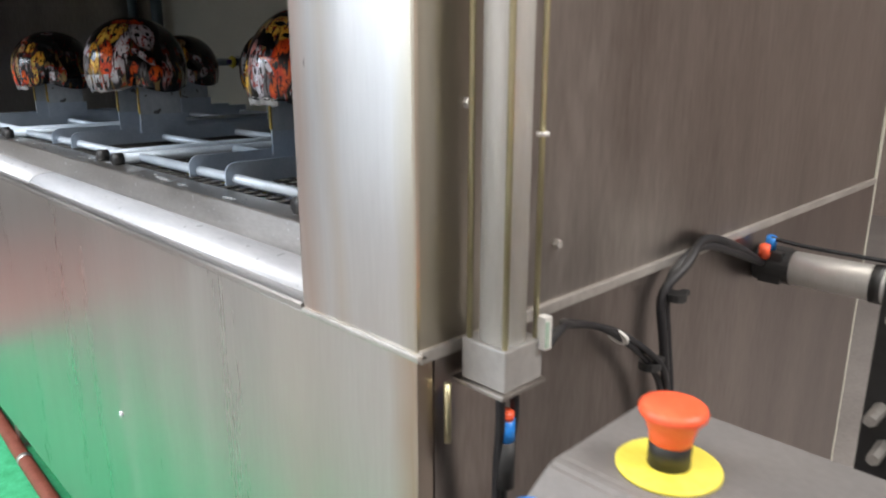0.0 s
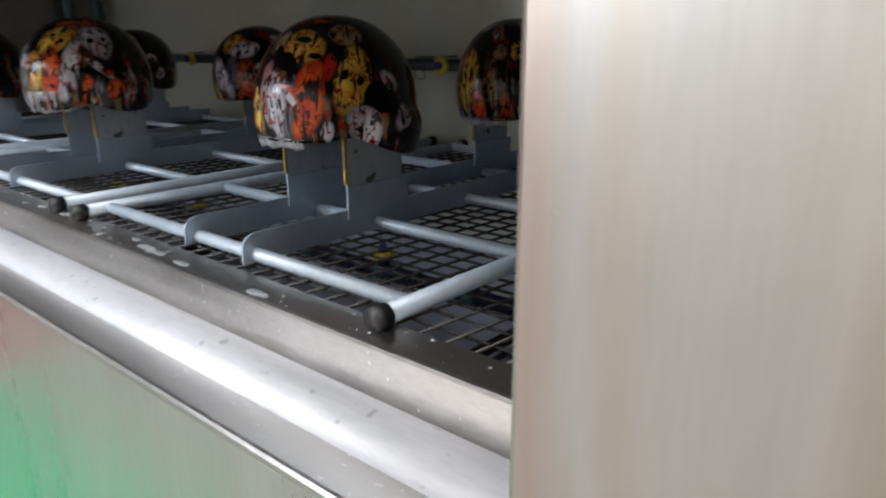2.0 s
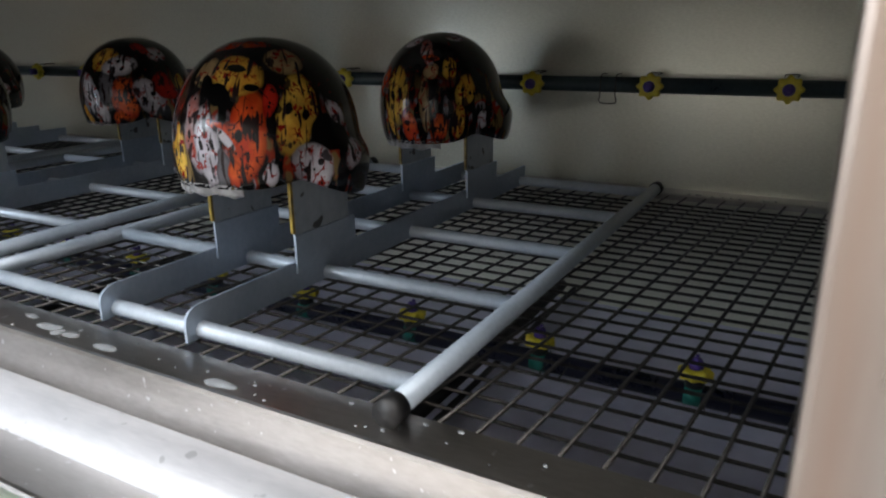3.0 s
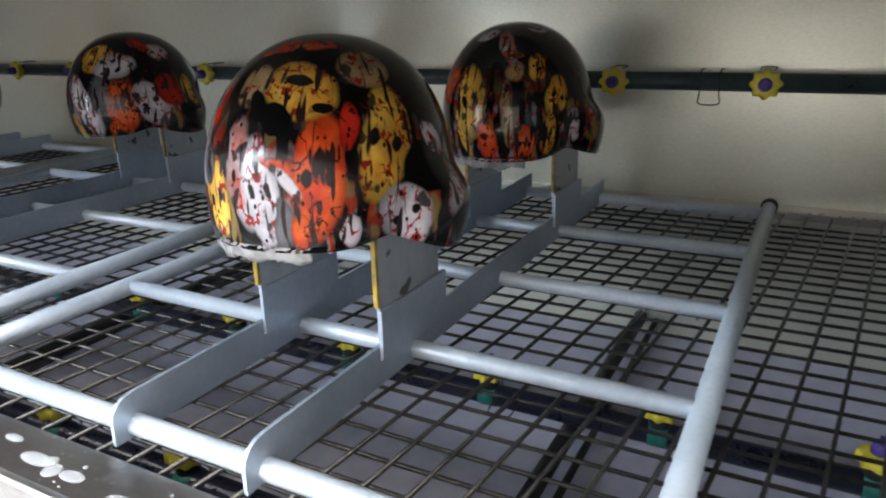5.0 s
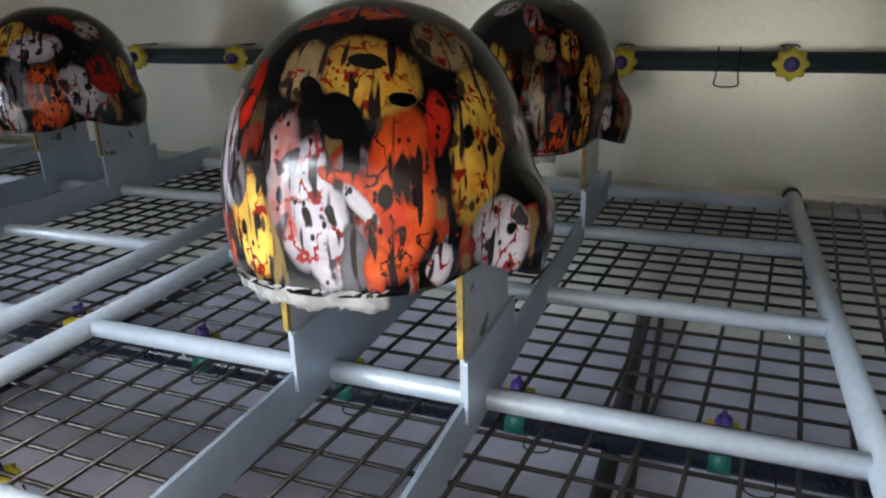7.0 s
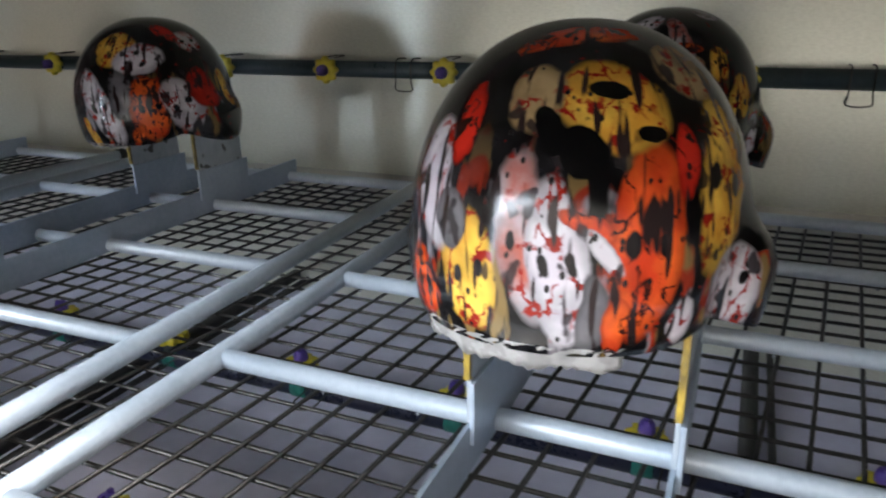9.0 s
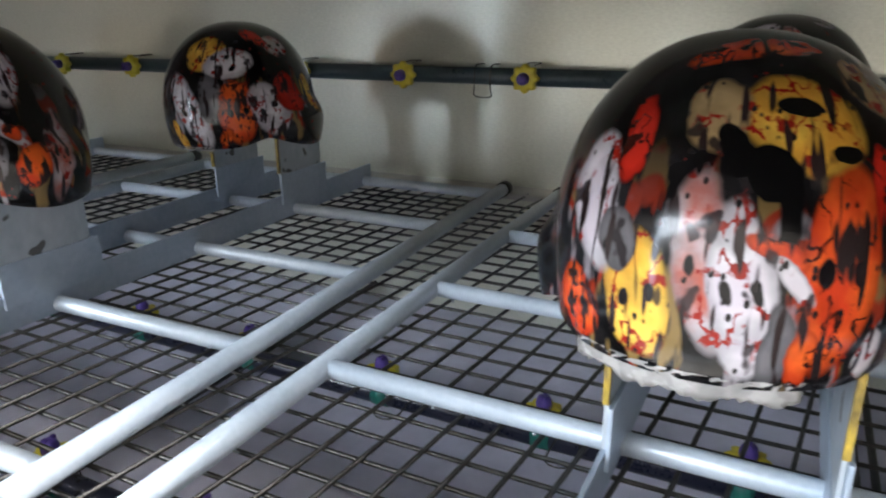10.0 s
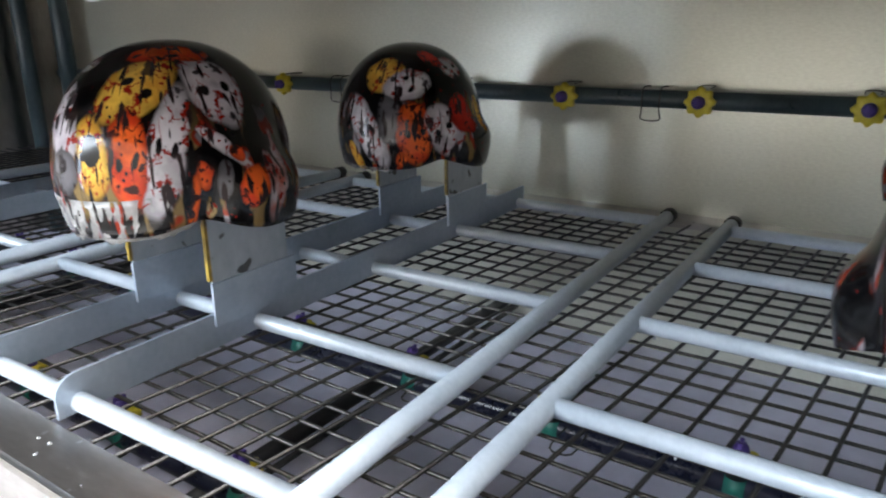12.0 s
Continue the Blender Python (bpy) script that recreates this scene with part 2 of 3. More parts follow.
def tube_along(bm, points, r, segments=10, steps=8):
    """A bent tube through the points, as a smooth curve."""
    pts = [Vector(p) for p in points]
    line = []
    for i in range(len(pts) - 1):
        p0, p1, p2, p3 = pts[max(i - 1, 0)], pts[i], pts[i + 1], pts[min(i + 2, len(pts) - 1)]
        for k in range(steps):
            t = k / steps
            line.append(0.5 * ((2 * p1) + (p2 - p0) * t + (2 * p0 - 5 * p1 + 4 * p2 - p3) * t * t + (3 * p1 - p0 - 3 * p2 + p3) * t ** 3))
    line.append(pts[-1])
    rings, side = [], None
    for i, p in enumerate(line):
        d = (line[min(i + 1, len(line) - 1)] - line[max(i - 1, 0)]).normalized()
        if side is None:
            side = d.orthogonal().normalized()
        side = (side - d * side.dot(d)).normalized()
        other = d.cross(side)
        rings.append([bm.verts.new(p + r * (math.cos(2 * math.pi * k / segments) * side + math.sin(2 * math.pi * k / segments) * other)) for k in range(segments)])
    for lo, hi in zip(rings, rings[1:]):
        for k in range(segments):
            bm.faces.new((lo[k], lo[(k + 1) % segments], hi[(k + 1) % segments], hi[k]))
    bm.faces.new(list(reversed(rings[0])))
    bm.faces.new(rings[-1])
    return bm


def thing(name, label, category, group="", at=(0, 0, 0)):
    ob = new(name)
    ob.location = at
    return tagged(ob, label, category, group)


def fixed(name, bm, mat, label, category="structure", smooth=False):
    return tagged(part(name, bm, mat, None, "", smooth), label, category, kind="structure")


def B(a, b, bevel=0.0):
    return box(bmesh.new(), a, b, bevel)


# ---- the hall ----
fixed("floor", B((-3.2, -4.2, -0.1), (6.2, 8.2, 0.0)), CONCRETE, "grey concrete floor of the hall", "floor")
fixed("floor_mat", B((-0.12, 0.75, 0.0), (2.2, 3.2, 0.006)), CARPET, "bright green textured walkway mat round the booth", "mat")
# out of view, added so that the front panel reflects a reddish tone
fixed("red_reflection_patch", B((-0.7, 3.45, 0.0), (2.2, 5.2, 0.006)), RED_PATCH, "unseen dull red floor patch added for its reflection", "mat")
fixed("wall_north", B((-3.2, 8.0, 0), (6.2, 8.2, 4.2)), HALL_WALL, "plain pale wall of the hall", "wall")
fixed("wall_south", B((-3.2, -4.2, 0), (6.2, -4.0, 4.2)), HALL_BROWN, "plain brownish wall of the hall", "wall")
fixed("wall_east", B((6.0, -4.0, 0), (6.2, 8.0, 4.2)), HALL_BROWN, "plain brownish wall of the hall", "wall")
fixed("wall_west", B((-3.2, -4.0, 0), (-3.0, 8.0, 4.2)), HALL_WALL, "plain pale wall of the hall", "wall")
# unseen brown panel, added to give the corner post a brown reflection
fixed("added_panel_1", B((-3.0, 4.62, 0), (-2.96, 5.6, 2.1), 0.004), BROWN_PANEL, "unseen plain brown panel added for its reflection in the post", "door")
fixed("ceiling", B((-3.2, -4.2, 4.2), (6.2, 8.2, 4.3)), HALL_CEILING, "pale sheet roof of the hall", "ceiling")

# ---- the washing booth's shell ----
XF, XB, YR, YL, TOP = 0.334, 1.735, 0.419, 4.10, 2.15
SILL, POST = 0.876, 0.602
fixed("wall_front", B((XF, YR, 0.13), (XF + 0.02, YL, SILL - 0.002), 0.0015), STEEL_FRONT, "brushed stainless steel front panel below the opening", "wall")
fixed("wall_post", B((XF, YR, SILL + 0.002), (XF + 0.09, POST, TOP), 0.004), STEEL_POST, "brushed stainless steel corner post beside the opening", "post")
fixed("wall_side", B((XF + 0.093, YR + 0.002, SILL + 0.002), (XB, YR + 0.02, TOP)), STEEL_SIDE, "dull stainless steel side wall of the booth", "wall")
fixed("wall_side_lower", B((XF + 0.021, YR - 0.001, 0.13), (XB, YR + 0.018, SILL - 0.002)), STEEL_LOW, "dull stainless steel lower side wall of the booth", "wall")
fixed("wall_back", B((XB, YR, 0.13), (XB + 0.02, YL + 0.02, TOP)), STEEL_WET, "wet stained stainless steel back wall of the booth", "wall")
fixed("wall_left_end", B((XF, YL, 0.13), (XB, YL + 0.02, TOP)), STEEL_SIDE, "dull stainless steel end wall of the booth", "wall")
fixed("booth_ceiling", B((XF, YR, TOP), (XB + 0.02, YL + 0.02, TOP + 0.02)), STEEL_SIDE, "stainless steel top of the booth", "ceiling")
fixed("tank_bottom", B((XF + 0.02, YR + 0.02, 0.56), (XB, YL, 0.58)), TANK_STEEL, "pale steel bottom of the wash tank", "floor")

# sill: folded edge, sloping ledge, bulging bright trim in two lengths, upright lip and flat inner shelf
fixed("seam_side", B((XF + 0.002, YR - 0.0035, SILL - 0.007), (XB, YR + 0.01, SILL + 0.006), 0.002), WELD, "pale welded seam along the side wall", "trim")
fixed("seam_post", B((XF - 0.0025, YR - 0.0035, SILL - 0.004), (XF + 0.01, POST, SILL + 0.003), 0.002), WELD, "pale welded seam below the corner post", "trim")
ledge = [(0.3325, 0.875), (0.3325, 0.881), (0.335, 0.8835), (0.340, 0.882), (0.422, 0.843), (0.422, 0.838), (0.336, 0.875)]
fixed("sill_ledge", extruded(bmesh.new(), ledge, "y", POST + 0.001, YL), STEEL_LIP, "folded stainless steel ledge along the opening", "sill")
for y0, y1 in ((POST + 0.001, 1.948), (1.953, YL)):
    bulge = [(0.419, 0.838)] + [(0.460 - 0.040 * math.cos(a), 0.842 + 0.021 * math.sin(a) + 0.003 * (1 - math.cos(a)) / 2) for a in (0.15, 0.5, 0.9, 1.3, 1.7, 2.1, 2.5, 2.9)] + [(0.502, 0.844), (0.502, 0.838), (0.419, 0.832)]
    trim = fixed("sill_trim", extruded(bmesh.new(), bulge, "y", y0, y1), WHITE_BEAD, "bright bulging aluminium trim along the sill", "trim")
    for f in trim.data.polygons:
        f.use_smooth = abs(f.normal.y) < 0.5
lip = [(0.499, 0.845), (0.511, 0.8985), (0.515, 0.901), (0.519, 0.9000), (0.523, 0.8985), (0.577, 0.8985), (0.577, 0.8955), (0.522, 0.8955), (0.514, 0.895), (0.504, 0.845)]
fixed("sill_lip", extruded(bmesh.new(), lip, "y", POST + 0.001, YL), STEEL_LIP, "wet upright stainless steel lip with inner shelf", "sill")
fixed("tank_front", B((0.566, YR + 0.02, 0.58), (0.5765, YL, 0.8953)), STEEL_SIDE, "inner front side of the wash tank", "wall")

fixed("back_ledge", extruded(bmesh.new(), [(1.672, 0.886), (1.672, 0.897), (1.676, 0.900), (1.7345, 0.900), (1.7345, 0.886)], "y", YR + 0.021, YL - 0.001), STEEL_LIP, "wet steel ledge behind the mesh floor", "sill")

for x in (XF + 0.05, XB - 0.06):
    for y in (YR + 0.05, 2.26, YL - 0.10):
        fixed("booth_leg", box(B((x - 0.025, y - 0.025, 0.012), (x + 0.025, y + 0.025, 0.20), 0.003), (x - 0.04, y - 0.04, 0.006), (x + 0.04, y + 0.04, 0.013)), STEEL_SIDE, "square steel leg under the booth", "leg")

# ---- the raised hatch ----
hatch = thing("hatch_door", "raised brushed steel hatch door with pale gasket", "door")
DZ = 1.29
prof = [(0.352, DZ + 0.03), (0.352, TOP + 0.45), (0.392, TOP + 0.45), (0.392, DZ), (0.386, DZ)]
part("panel", extruded(bmesh.new(), prof, "y", POST + 0.004, YL - 0.02), STEEL, hatch)
bm = bmesh.new()
for k in range(60):
    y0 = POST + 0.006 + k * 0.057
    rod(bm, (0.394, y0, DZ + random.uniform(-0.003, 0.003)), (0.394, y0 + 0.06, DZ + random.uniform(-0.003, 0.003)), 0.006, 8)
part("gasket", bm, FLUFF, hatch, "ragged white sealing strip", True)


# ---- racks ----
def rack(y0, turn, group):
    """A tubular tray from y0 to y0 + 0.78, carrying two flat rails with holders."""
    ob = thing("helmet_rack", "grey galvanised tube rack with black end caps on the mesh floor", "rack", group, (0.6, y0, 0.8995))
    ob.rotation_euler = (0, 0, radians(turn))
    W, Z, R = 0.777, 0.0125, 0.0125
    for y in (0.0, W):
        t = part("side_tube", rod(bmesh.new(), (-0.045, y, Z), (1.055, y, Z), R, 20), GALV, ob, "", True)
        for x in (-0.056, 1.045):
            part("end_cap", box(rod(bmesh.new(), (x, y, Z), (x + 0.022, y, Z), R + 0.0025, 20), (x + 0.006, y - 0.006, -0.0005), (x + 0.014, y + 0.006, 0.004)), RUBBER, t, "black rubber end cap", True)
    for x in (0.010, 0.256, 0.502, 0.757, 1.005):
        part("cross_bar", rod(bmesh.new(), (x, R * 0.8, Z), (x, W - R * 0.8, Z), 0.0105, 18), GALV, ob, "", True)
    for y in (W / 2 - 0.078, W / 2 + 0.078):
        outline = [(-0.014, 0.002), (-0.014, 0.026)] + [(0.012 - 0.026 * math.cos(a), 0.026 + 0.020 * math.sin(a)) for a in (0.4, 0.8, 1.2, 1.57)]
        outline += [(1.03, 0.046), (1.03, 0.002)]
        rail = part("rail", extruded(bmesh.new(), outline, "y", y - 0.002, y + 0.002), PLATE, ob, "flat zinc-grey steel rail")
        for x in (0.185, 0.715):
            part("holder", B((x, y - 0.0065, 0.030), (x + 0.14, y - 0.0025, 0.085), 0.0008), PLATE, rail)
            part("holder_tongue", B((x + 0.004, y - 0.0022, 0.047), (x + 0.130, y + 0.0016, 0.19), 0.0008), PRINTED, rail, "steel tongue stained with print")
            part("printed_edge", B((x - 0.0005, y - 0.0030, 0.088), (x + 0.0045, y + 0.0022, 0.165), 0.0005), PRINT_EDGE, rail, "yellow and black print on the edge")
    return ob


for y, turn in ((0.936, 0.0), (1.811, 1.3), (2.70, 0.6)):
    rack(y, turn, "racks in the booth")


# ---- helmets ----
def shell_point(az, k):
    """A point of the helmet's shell: az round it from the front (-x), k from the rim (0) to the crown (1)."""
    rim = 0.0342 + 0.012 * math.exp(-((abs(az) - 1.15) / 0.28) ** 2) - 0.010 * math.exp(-((abs(az) - 1.80) / 0.40) ** 2)
    low = -math.asin((0.0908 - rim) / 0.165)
    a = low + (math.pi / 2 - low) * k
    if a < 0:
        h, reach = 0.0908 + 0.165 * math.sin(a), math.cos(a)
    else:
        h, reach = 0.0908 + 0.145 * math.sin(a) ** 0.97, max(math.cos(a), 0.0) ** 0.90
    ear = 0.0241 * math.exp(-((abs(az) - 1.80) / 0.42) ** 4) / (1 + math.exp((h - 0.0941) / 0.008)) - 0.006 * math.exp(-((abs(az) - 1.20) / 0.16) ** 2 - ((h - 0.06) / 0.035) ** 2)
    return Vector((-math.cos(az) * (0.1444 * reach + ear), math.sin(az) * (0.1194 * reach + ear), h))


def shell_frame(az, k, turn):
    """Centre and axes on the shell: x across an oval, y along it, z out of the shell; turn leans it to the left."""
    c = shell_point(az, k)
    across, up = shell_point(az - 0.001, k) - c, (shell_point(az, k + 0.001) - c).normalized()
    out = across.cross(up).normalized()
    across = up.cross(out)
    w = radians(turn)
    x, y = across * math.cos(w) + up * math.sin(w), up * math.cos(w) - across * math.sin(w)
    return c, Matrix((x, y, out)).transposed().to_euler()


def helmet_material(name, ovals, tint):
    """Glossy black shell printed with pale, yellow and orange ovals, dotted and streaked with red."""
    m, tree, sh = material(name)
    uv = tree.nodes.new("ShaderNodeTexCoord").outputs["UV"]
    local = coords(tree)

    def tex(kind, scale, stretch, **kw):
        mp = tree.nodes.new("ShaderNodeMapping")
        mp.inputs["Scale"].default_value, mp.inputs["Location"].default_value = stretch, (tint, tint * 1.7, 0)
        tree.links.new(uv, mp.inputs["Vector"])
        n = node(tree, kind, Scale=scale, **kw)
        tree.links.new(mp.outputs[0], n.inputs["Vector"])
        return n

    def solid(kind, scale, shift=(0, 0, 0), stretch=(1, 1, 1), **kw):
        mp = tree.nodes.new("ShaderNodeMapping")
        mp.inputs["Scale"].default_value, mp.inputs["Location"].default_value = stretch, (tint + shift[0], tint * 1.7 + shift[1], shift[2])
        tree.links.new(local, mp.inputs["Vector"])
        n = node(tree, kind, Scale=scale, **kw)
        tree.links.new(mp.outputs[0], n.inputs["Vector"])
        return n

    warp = solid("TexNoise", 55.0, Detail=2.0)
    shift = tree.nodes.new("ShaderNodeVectorMath")
    shift.operation = "MULTIPLY_ADD"
    tree.links.new(warp.outputs["Color"], shift.inputs[0])
    shift.inputs[1].default_value, shift.inputs[2].default_value = (0.007, 0.007, 0.007), (-0.0035, -0.0035, -0.0035)
    moved = tree.nodes.new("ShaderNodeVectorMath")
    tree.links.new(local, moved.inputs[0])
    tree.links.new(shift.outputs[0], moved.inputs[1])
    sway = tree.nodes.new("ShaderNodeVectorMath")
    sway.operation = "MULTIPLY_ADD"
    tree.links.new(solid("TexNoise", 17.0, (2, 2, 8), Detail=1.0).outputs["Color"], sway.inputs[0])
    sway.inputs[1].default_value, sway.inputs[2].default_value = (0.016, 0.016, 0.016), (-0.008, -0.008, -0.008)
    bent = tree.nodes.new("ShaderNodeVectorMath")
    tree.links.new(moved.outputs[0], bent.inputs[0])
    tree.links.new(sway.outputs[0], bent.inputs[1])
    smoke = solid("TexNoise", 24.0, (3, 0, 0), Detail=4.0).outputs["Fac"]
    colour = mix(tree, spread(tree, smoke, 0.5, 0.75, 0.0, 1.0), (0.003, 0.0028, 0.003), (0.028, 0.026, 0.028))
    flecks = spread(tree, solid("TexNoise", 95.0, (0, 5, 0), Detail=3.0, Roughness=0.6).outputs["Fac"], 0.66, 0.69, 0.0, 1.0)
    colour = mix(tree, flecks, colour, (0.22, 0.012, 0.008))
    # runs of colour down the lower shell, between the ovals
    column = tex("TexNoise", 62.0, (0.85, 0.07, 1), Detail=3.0).outputs["Fac"]
    kind = solid("TexNoise", 30.0, (5, 1, 1), Detail=1.0).outputs["Fac"]
    run = mix(tree, spread(tree, kind, 0.46, 0.50, 0.0, 1.0), (0.30, 0.20, 0.07), (0.42, 0.04, 0.014))
    run = mix(tree, spread(tree, kind, 0.56, 0.60, 0.0, 1.0), run, (0.34, 0.31, 0.34))
    apart = tree.nodes.new("ShaderNodeSeparateXYZ")
    tree.links.new(uv, apart.inputs[0])
    low = spread(tree, apart.outputs[1], 0.22, 0.50, 1.0, 0.0)
    colour = mix(tree, math_node(tree, "MULTIPLY", spread(tree, column, 0.53, 0.59, 0.0, 0.6), low), colour, run)
    # thin red runs and spatter across the ovals
    ridge = math_node(tree, "ABSOLUTE", math_node(tree, "SUBTRACT", solid("TexNoise", 58.0, (0, 0, 4), (1, 1, 0.6), Detail=3.0).outputs["Fac"], 0.5))
    patch = spread(tree, solid("TexNoise", 34.0, (7, 0, 0), Detail=1.0).outputs["Fac"], 0.47, 0.54, 0.0, 1.0)
    veins = math_node(tree, "MULTIPLY", spread(tree, ridge, 0.014, 0.026, 1.0, 0.0), patch)
    smear = spread(tree, solid("TexNoise", 62.0, (0, 9, 2), Detail=4.0).outputs["Fac"], 0.60, 0.635, 0.0, 1.0)
    veins = math_node(tree, "MAXIMUM", veins, smear)
    holes = spread(tree, solid("TexVoronoi", 125.0, (0, 0, 0), (1, 1, 0.62)).outputs["Distance"], 0.17, 0.24, 1.0, 0.0)
    holes = math_node(tree, "MULTIPLY", holes, spread(tree, solid("TexNoise", 40.0, (1, 2, 6), Detail=0.0).outputs["Fac"], 0.50, 0.54, 0.0, 1.0))
    blots = spread(tree, solid("TexNoise", 50.0, (4, 4, 0), (1, 1, 0.7), Detail=2.0).outputs["Fac"], 0.61, 0.65, 0.0, 1.0)
    drips = spread(tree, tex("TexNoise", 110.0, (0.85, 0.05, 1), Detail=1.0).outputs["Fac"], 0.575, 0.62, 0.0, 1.0)
    shade = spread(tree, solid("TexNoise", 32.0, (0, 3, 3), Detail=3.0).outputs["Fac"], 0.36, 0.52, 0.45, 1.0)
    tones = {"w": (0.62, 0.59, 0.62), "o": (0.60, 0.048, 0.014), "y": (0.80, 0.49, 0.075), "t": (0.36, 0.25, 0.12), "g": (0.13, 0.125, 0.135), "r": (0.50, 0.022, 0.012), "k": (0.003, 0.0028, 0.003), "p": (0.46, 0.41, 0.43)}
    second = {"w": (0.52, 0.47, 0.52), "o": (0.74, 0.12, 0.02), "y": (0.62, 0.30, 0.035), "p": (0.40, 0.10, 0.07)}
    for az, k, a, b, turn, tone in ovals:
        centre, lean = shell_frame(az, k, turn)
        mp = tree.nodes.new("ShaderNodeMapping")
        mp.vector_type = "TEXTURE"
        mp.inputs["Location"].default_value, mp.inputs["Rotation"].default_value = centre, lean
        mp.inputs["Scale"].default_value = (a * 1.22, b * 1.12, 0.09)
        tree.links.new(bent.outputs[0], mp.inputs["Vector"])
        size = tree.nodes.new("ShaderNodeVectorMath")
        size.operation = "LENGTH"
        tree.links.new(mp.outputs[0], size.inputs[0])
        soft = 0.94 if tone == "k" else 0.90
        inside = spread(tree, size.outputs["Value"], soft, 1.02, 1.0, 0.0)
        if tone == "k":
            colour = mix(tree, inside, colour, tones[tone])
            continue
        rim = spread(tree, size.outputs["Value"], 0.62, 1.0, 1.0, 0.22)
        paint = mix(tree, spread(tree, smoke, 0.42, 0.58, 0.0, 1.0), tones[tone], second.get(tone, tones[tone]))
        base = mix(tree, rim, tuple(c * 0.3 for c in tones[tone]), paint)
        base = mix(tree, shade, tuple(c * 0.35 for c in tones[tone]), base)
        stain = (0.24, 0.014, 0.008) if tone in "wytp" else (0.035, 0.008, 0.006)
        if tone != "g":
            base = mix(tree, veins, base, stain)
        if 0.0125 < a < 0.0285 and tone in "wyop":
            for hx, hy in ((0.40, 0.02), (-0.40, 0.02)):
                far = tree.nodes.new("ShaderNodeMapping")
                far.vector_type = "TEXTURE"
                far.inputs["Location"].default_value, far.inputs["Scale"].default_value = (hx, hy, 0), (0.17, 0.13, 4.0)
                tree.links.new(mp.outputs[0], far.inputs["Vector"])
                gap = tree.nodes.new("ShaderNodeVectorMath")
                gap.operation = "LENGTH"
                tree.links.new(far.outputs[0], gap.inputs[0])
                base = mix(tree, spread(tree, gap.outputs["Value"], 0.85, 1.1, 1.0, 0.0), base, (0.006, 0.005, 0.006))
        base = mix(tree, holes, base, (0.012, 0.01, 0.01))
        base = mix(tree, math_node(tree, "MULTIPLY", blots, 0.92), base, (0.014, 0.01, 0.012))
        base = mix(tree, drips, base, (0.02, 0.012, 0.012))
        colour = mix(tree, inside, colour, base)
    tree.links.new(colour, sh.inputs["Base Color"])
    sh.inputs["Roughness"].default_value, sh.inputs["Specular IOR Level"].default_value = 0.15, 0.28
    sh.inputs["Coat Weight"].default_value, sh.inputs["Coat Roughness"].default_value = 0.2, 0.05
    bump(tree, sh, tex("TexNoise", 220.0, (1, 1, 1)).outputs["Fac"], 0.12, 0.0006)
    return m


def helmet(mat, at, tip, label, segments=96, rings=36, film_from=-0.55, film_to=0.75, drop=0.012, lap=0.015):
    ob = thing("helmet", label, "helmet", "printed helmets", at)
    ob.rotation_euler = (0, radians(tip), 0)
    bm = bmesh.new()
    uv = bm.loops.layers.uv.new("print")
    grid = [[bm.verts.new(shell_point(-math.pi + 2 * math.pi * i / segments, 0.985 * k / rings)) for i in range(segments)] for k in range(rings + 1)]
    for k in range(rings):
        for i in range(segments):
            f = bm.faces.new((grid[k][i], grid[k][(i + 1) % segments], grid[k + 1][(i + 1) % segments], grid[k + 1][i]))
            for loop, (di, dk) in zip(f.loops, ((0, 0), (1, 0), (1, 1), (0, 1))):
                loop[uv].uv = (0.5 - (i + di) / segments, (k + dk) / rings)
    cap = bm.faces.new(grid[-1])
    for loop in cap.loops:
        loop[uv].uv = (0.0, 1.0)
    shell = part("shell", bm, mat, ob, "", True)
    solid = shell.modifiers.new("thickness", "SOLIDIFY")
    solid.thickness, solid.offset = 0.004, -1.0
    # crumpled masking film, lapped over the front rim and hanging from it
    crumple = random.Random(label)
    bm = bmesh.new()
    n, rows = 44, 6
    net = []
    for i in range(n + 1):
        az = film_from + (film_to - film_from) * i / n
        edge, line = shell_point(az, 0.0), []
        for j in range(rows + 1):
            f = j / rows
            p = shell_point(az, lap * (1 - 2 * f)) if f < 0.5 else edge + Vector((0, 0, -drop * (2 * f - 1)))
            ragged = (0.002 * math.sin(i * 0.5 + 40 * at[0]) + crumple.uniform(-0.002, 0.002)) if j == rows else 0.0
            out = 1.026 + crumple.uniform(0.0, 0.009) - (0.03 * (2 * f - 1) if f > 0.5 else 0.0)
            line.append(bm.verts.new((p.x * out, p.y * out, p.z + ragged)))
        net.append(line)
    for i in range(n):
        for j in range(rows):
            bm.faces.new((net[i][j], net[i + 1][j], net[i + 1][j + 1], net[i][j + 1]))
    film = part("masking_film", bm, TAPE, ob, "crumpled translucent masking film", True)
    film.modifiers.new("thickness", "SOLIDIFY").thickness = 0.0008
    return ob


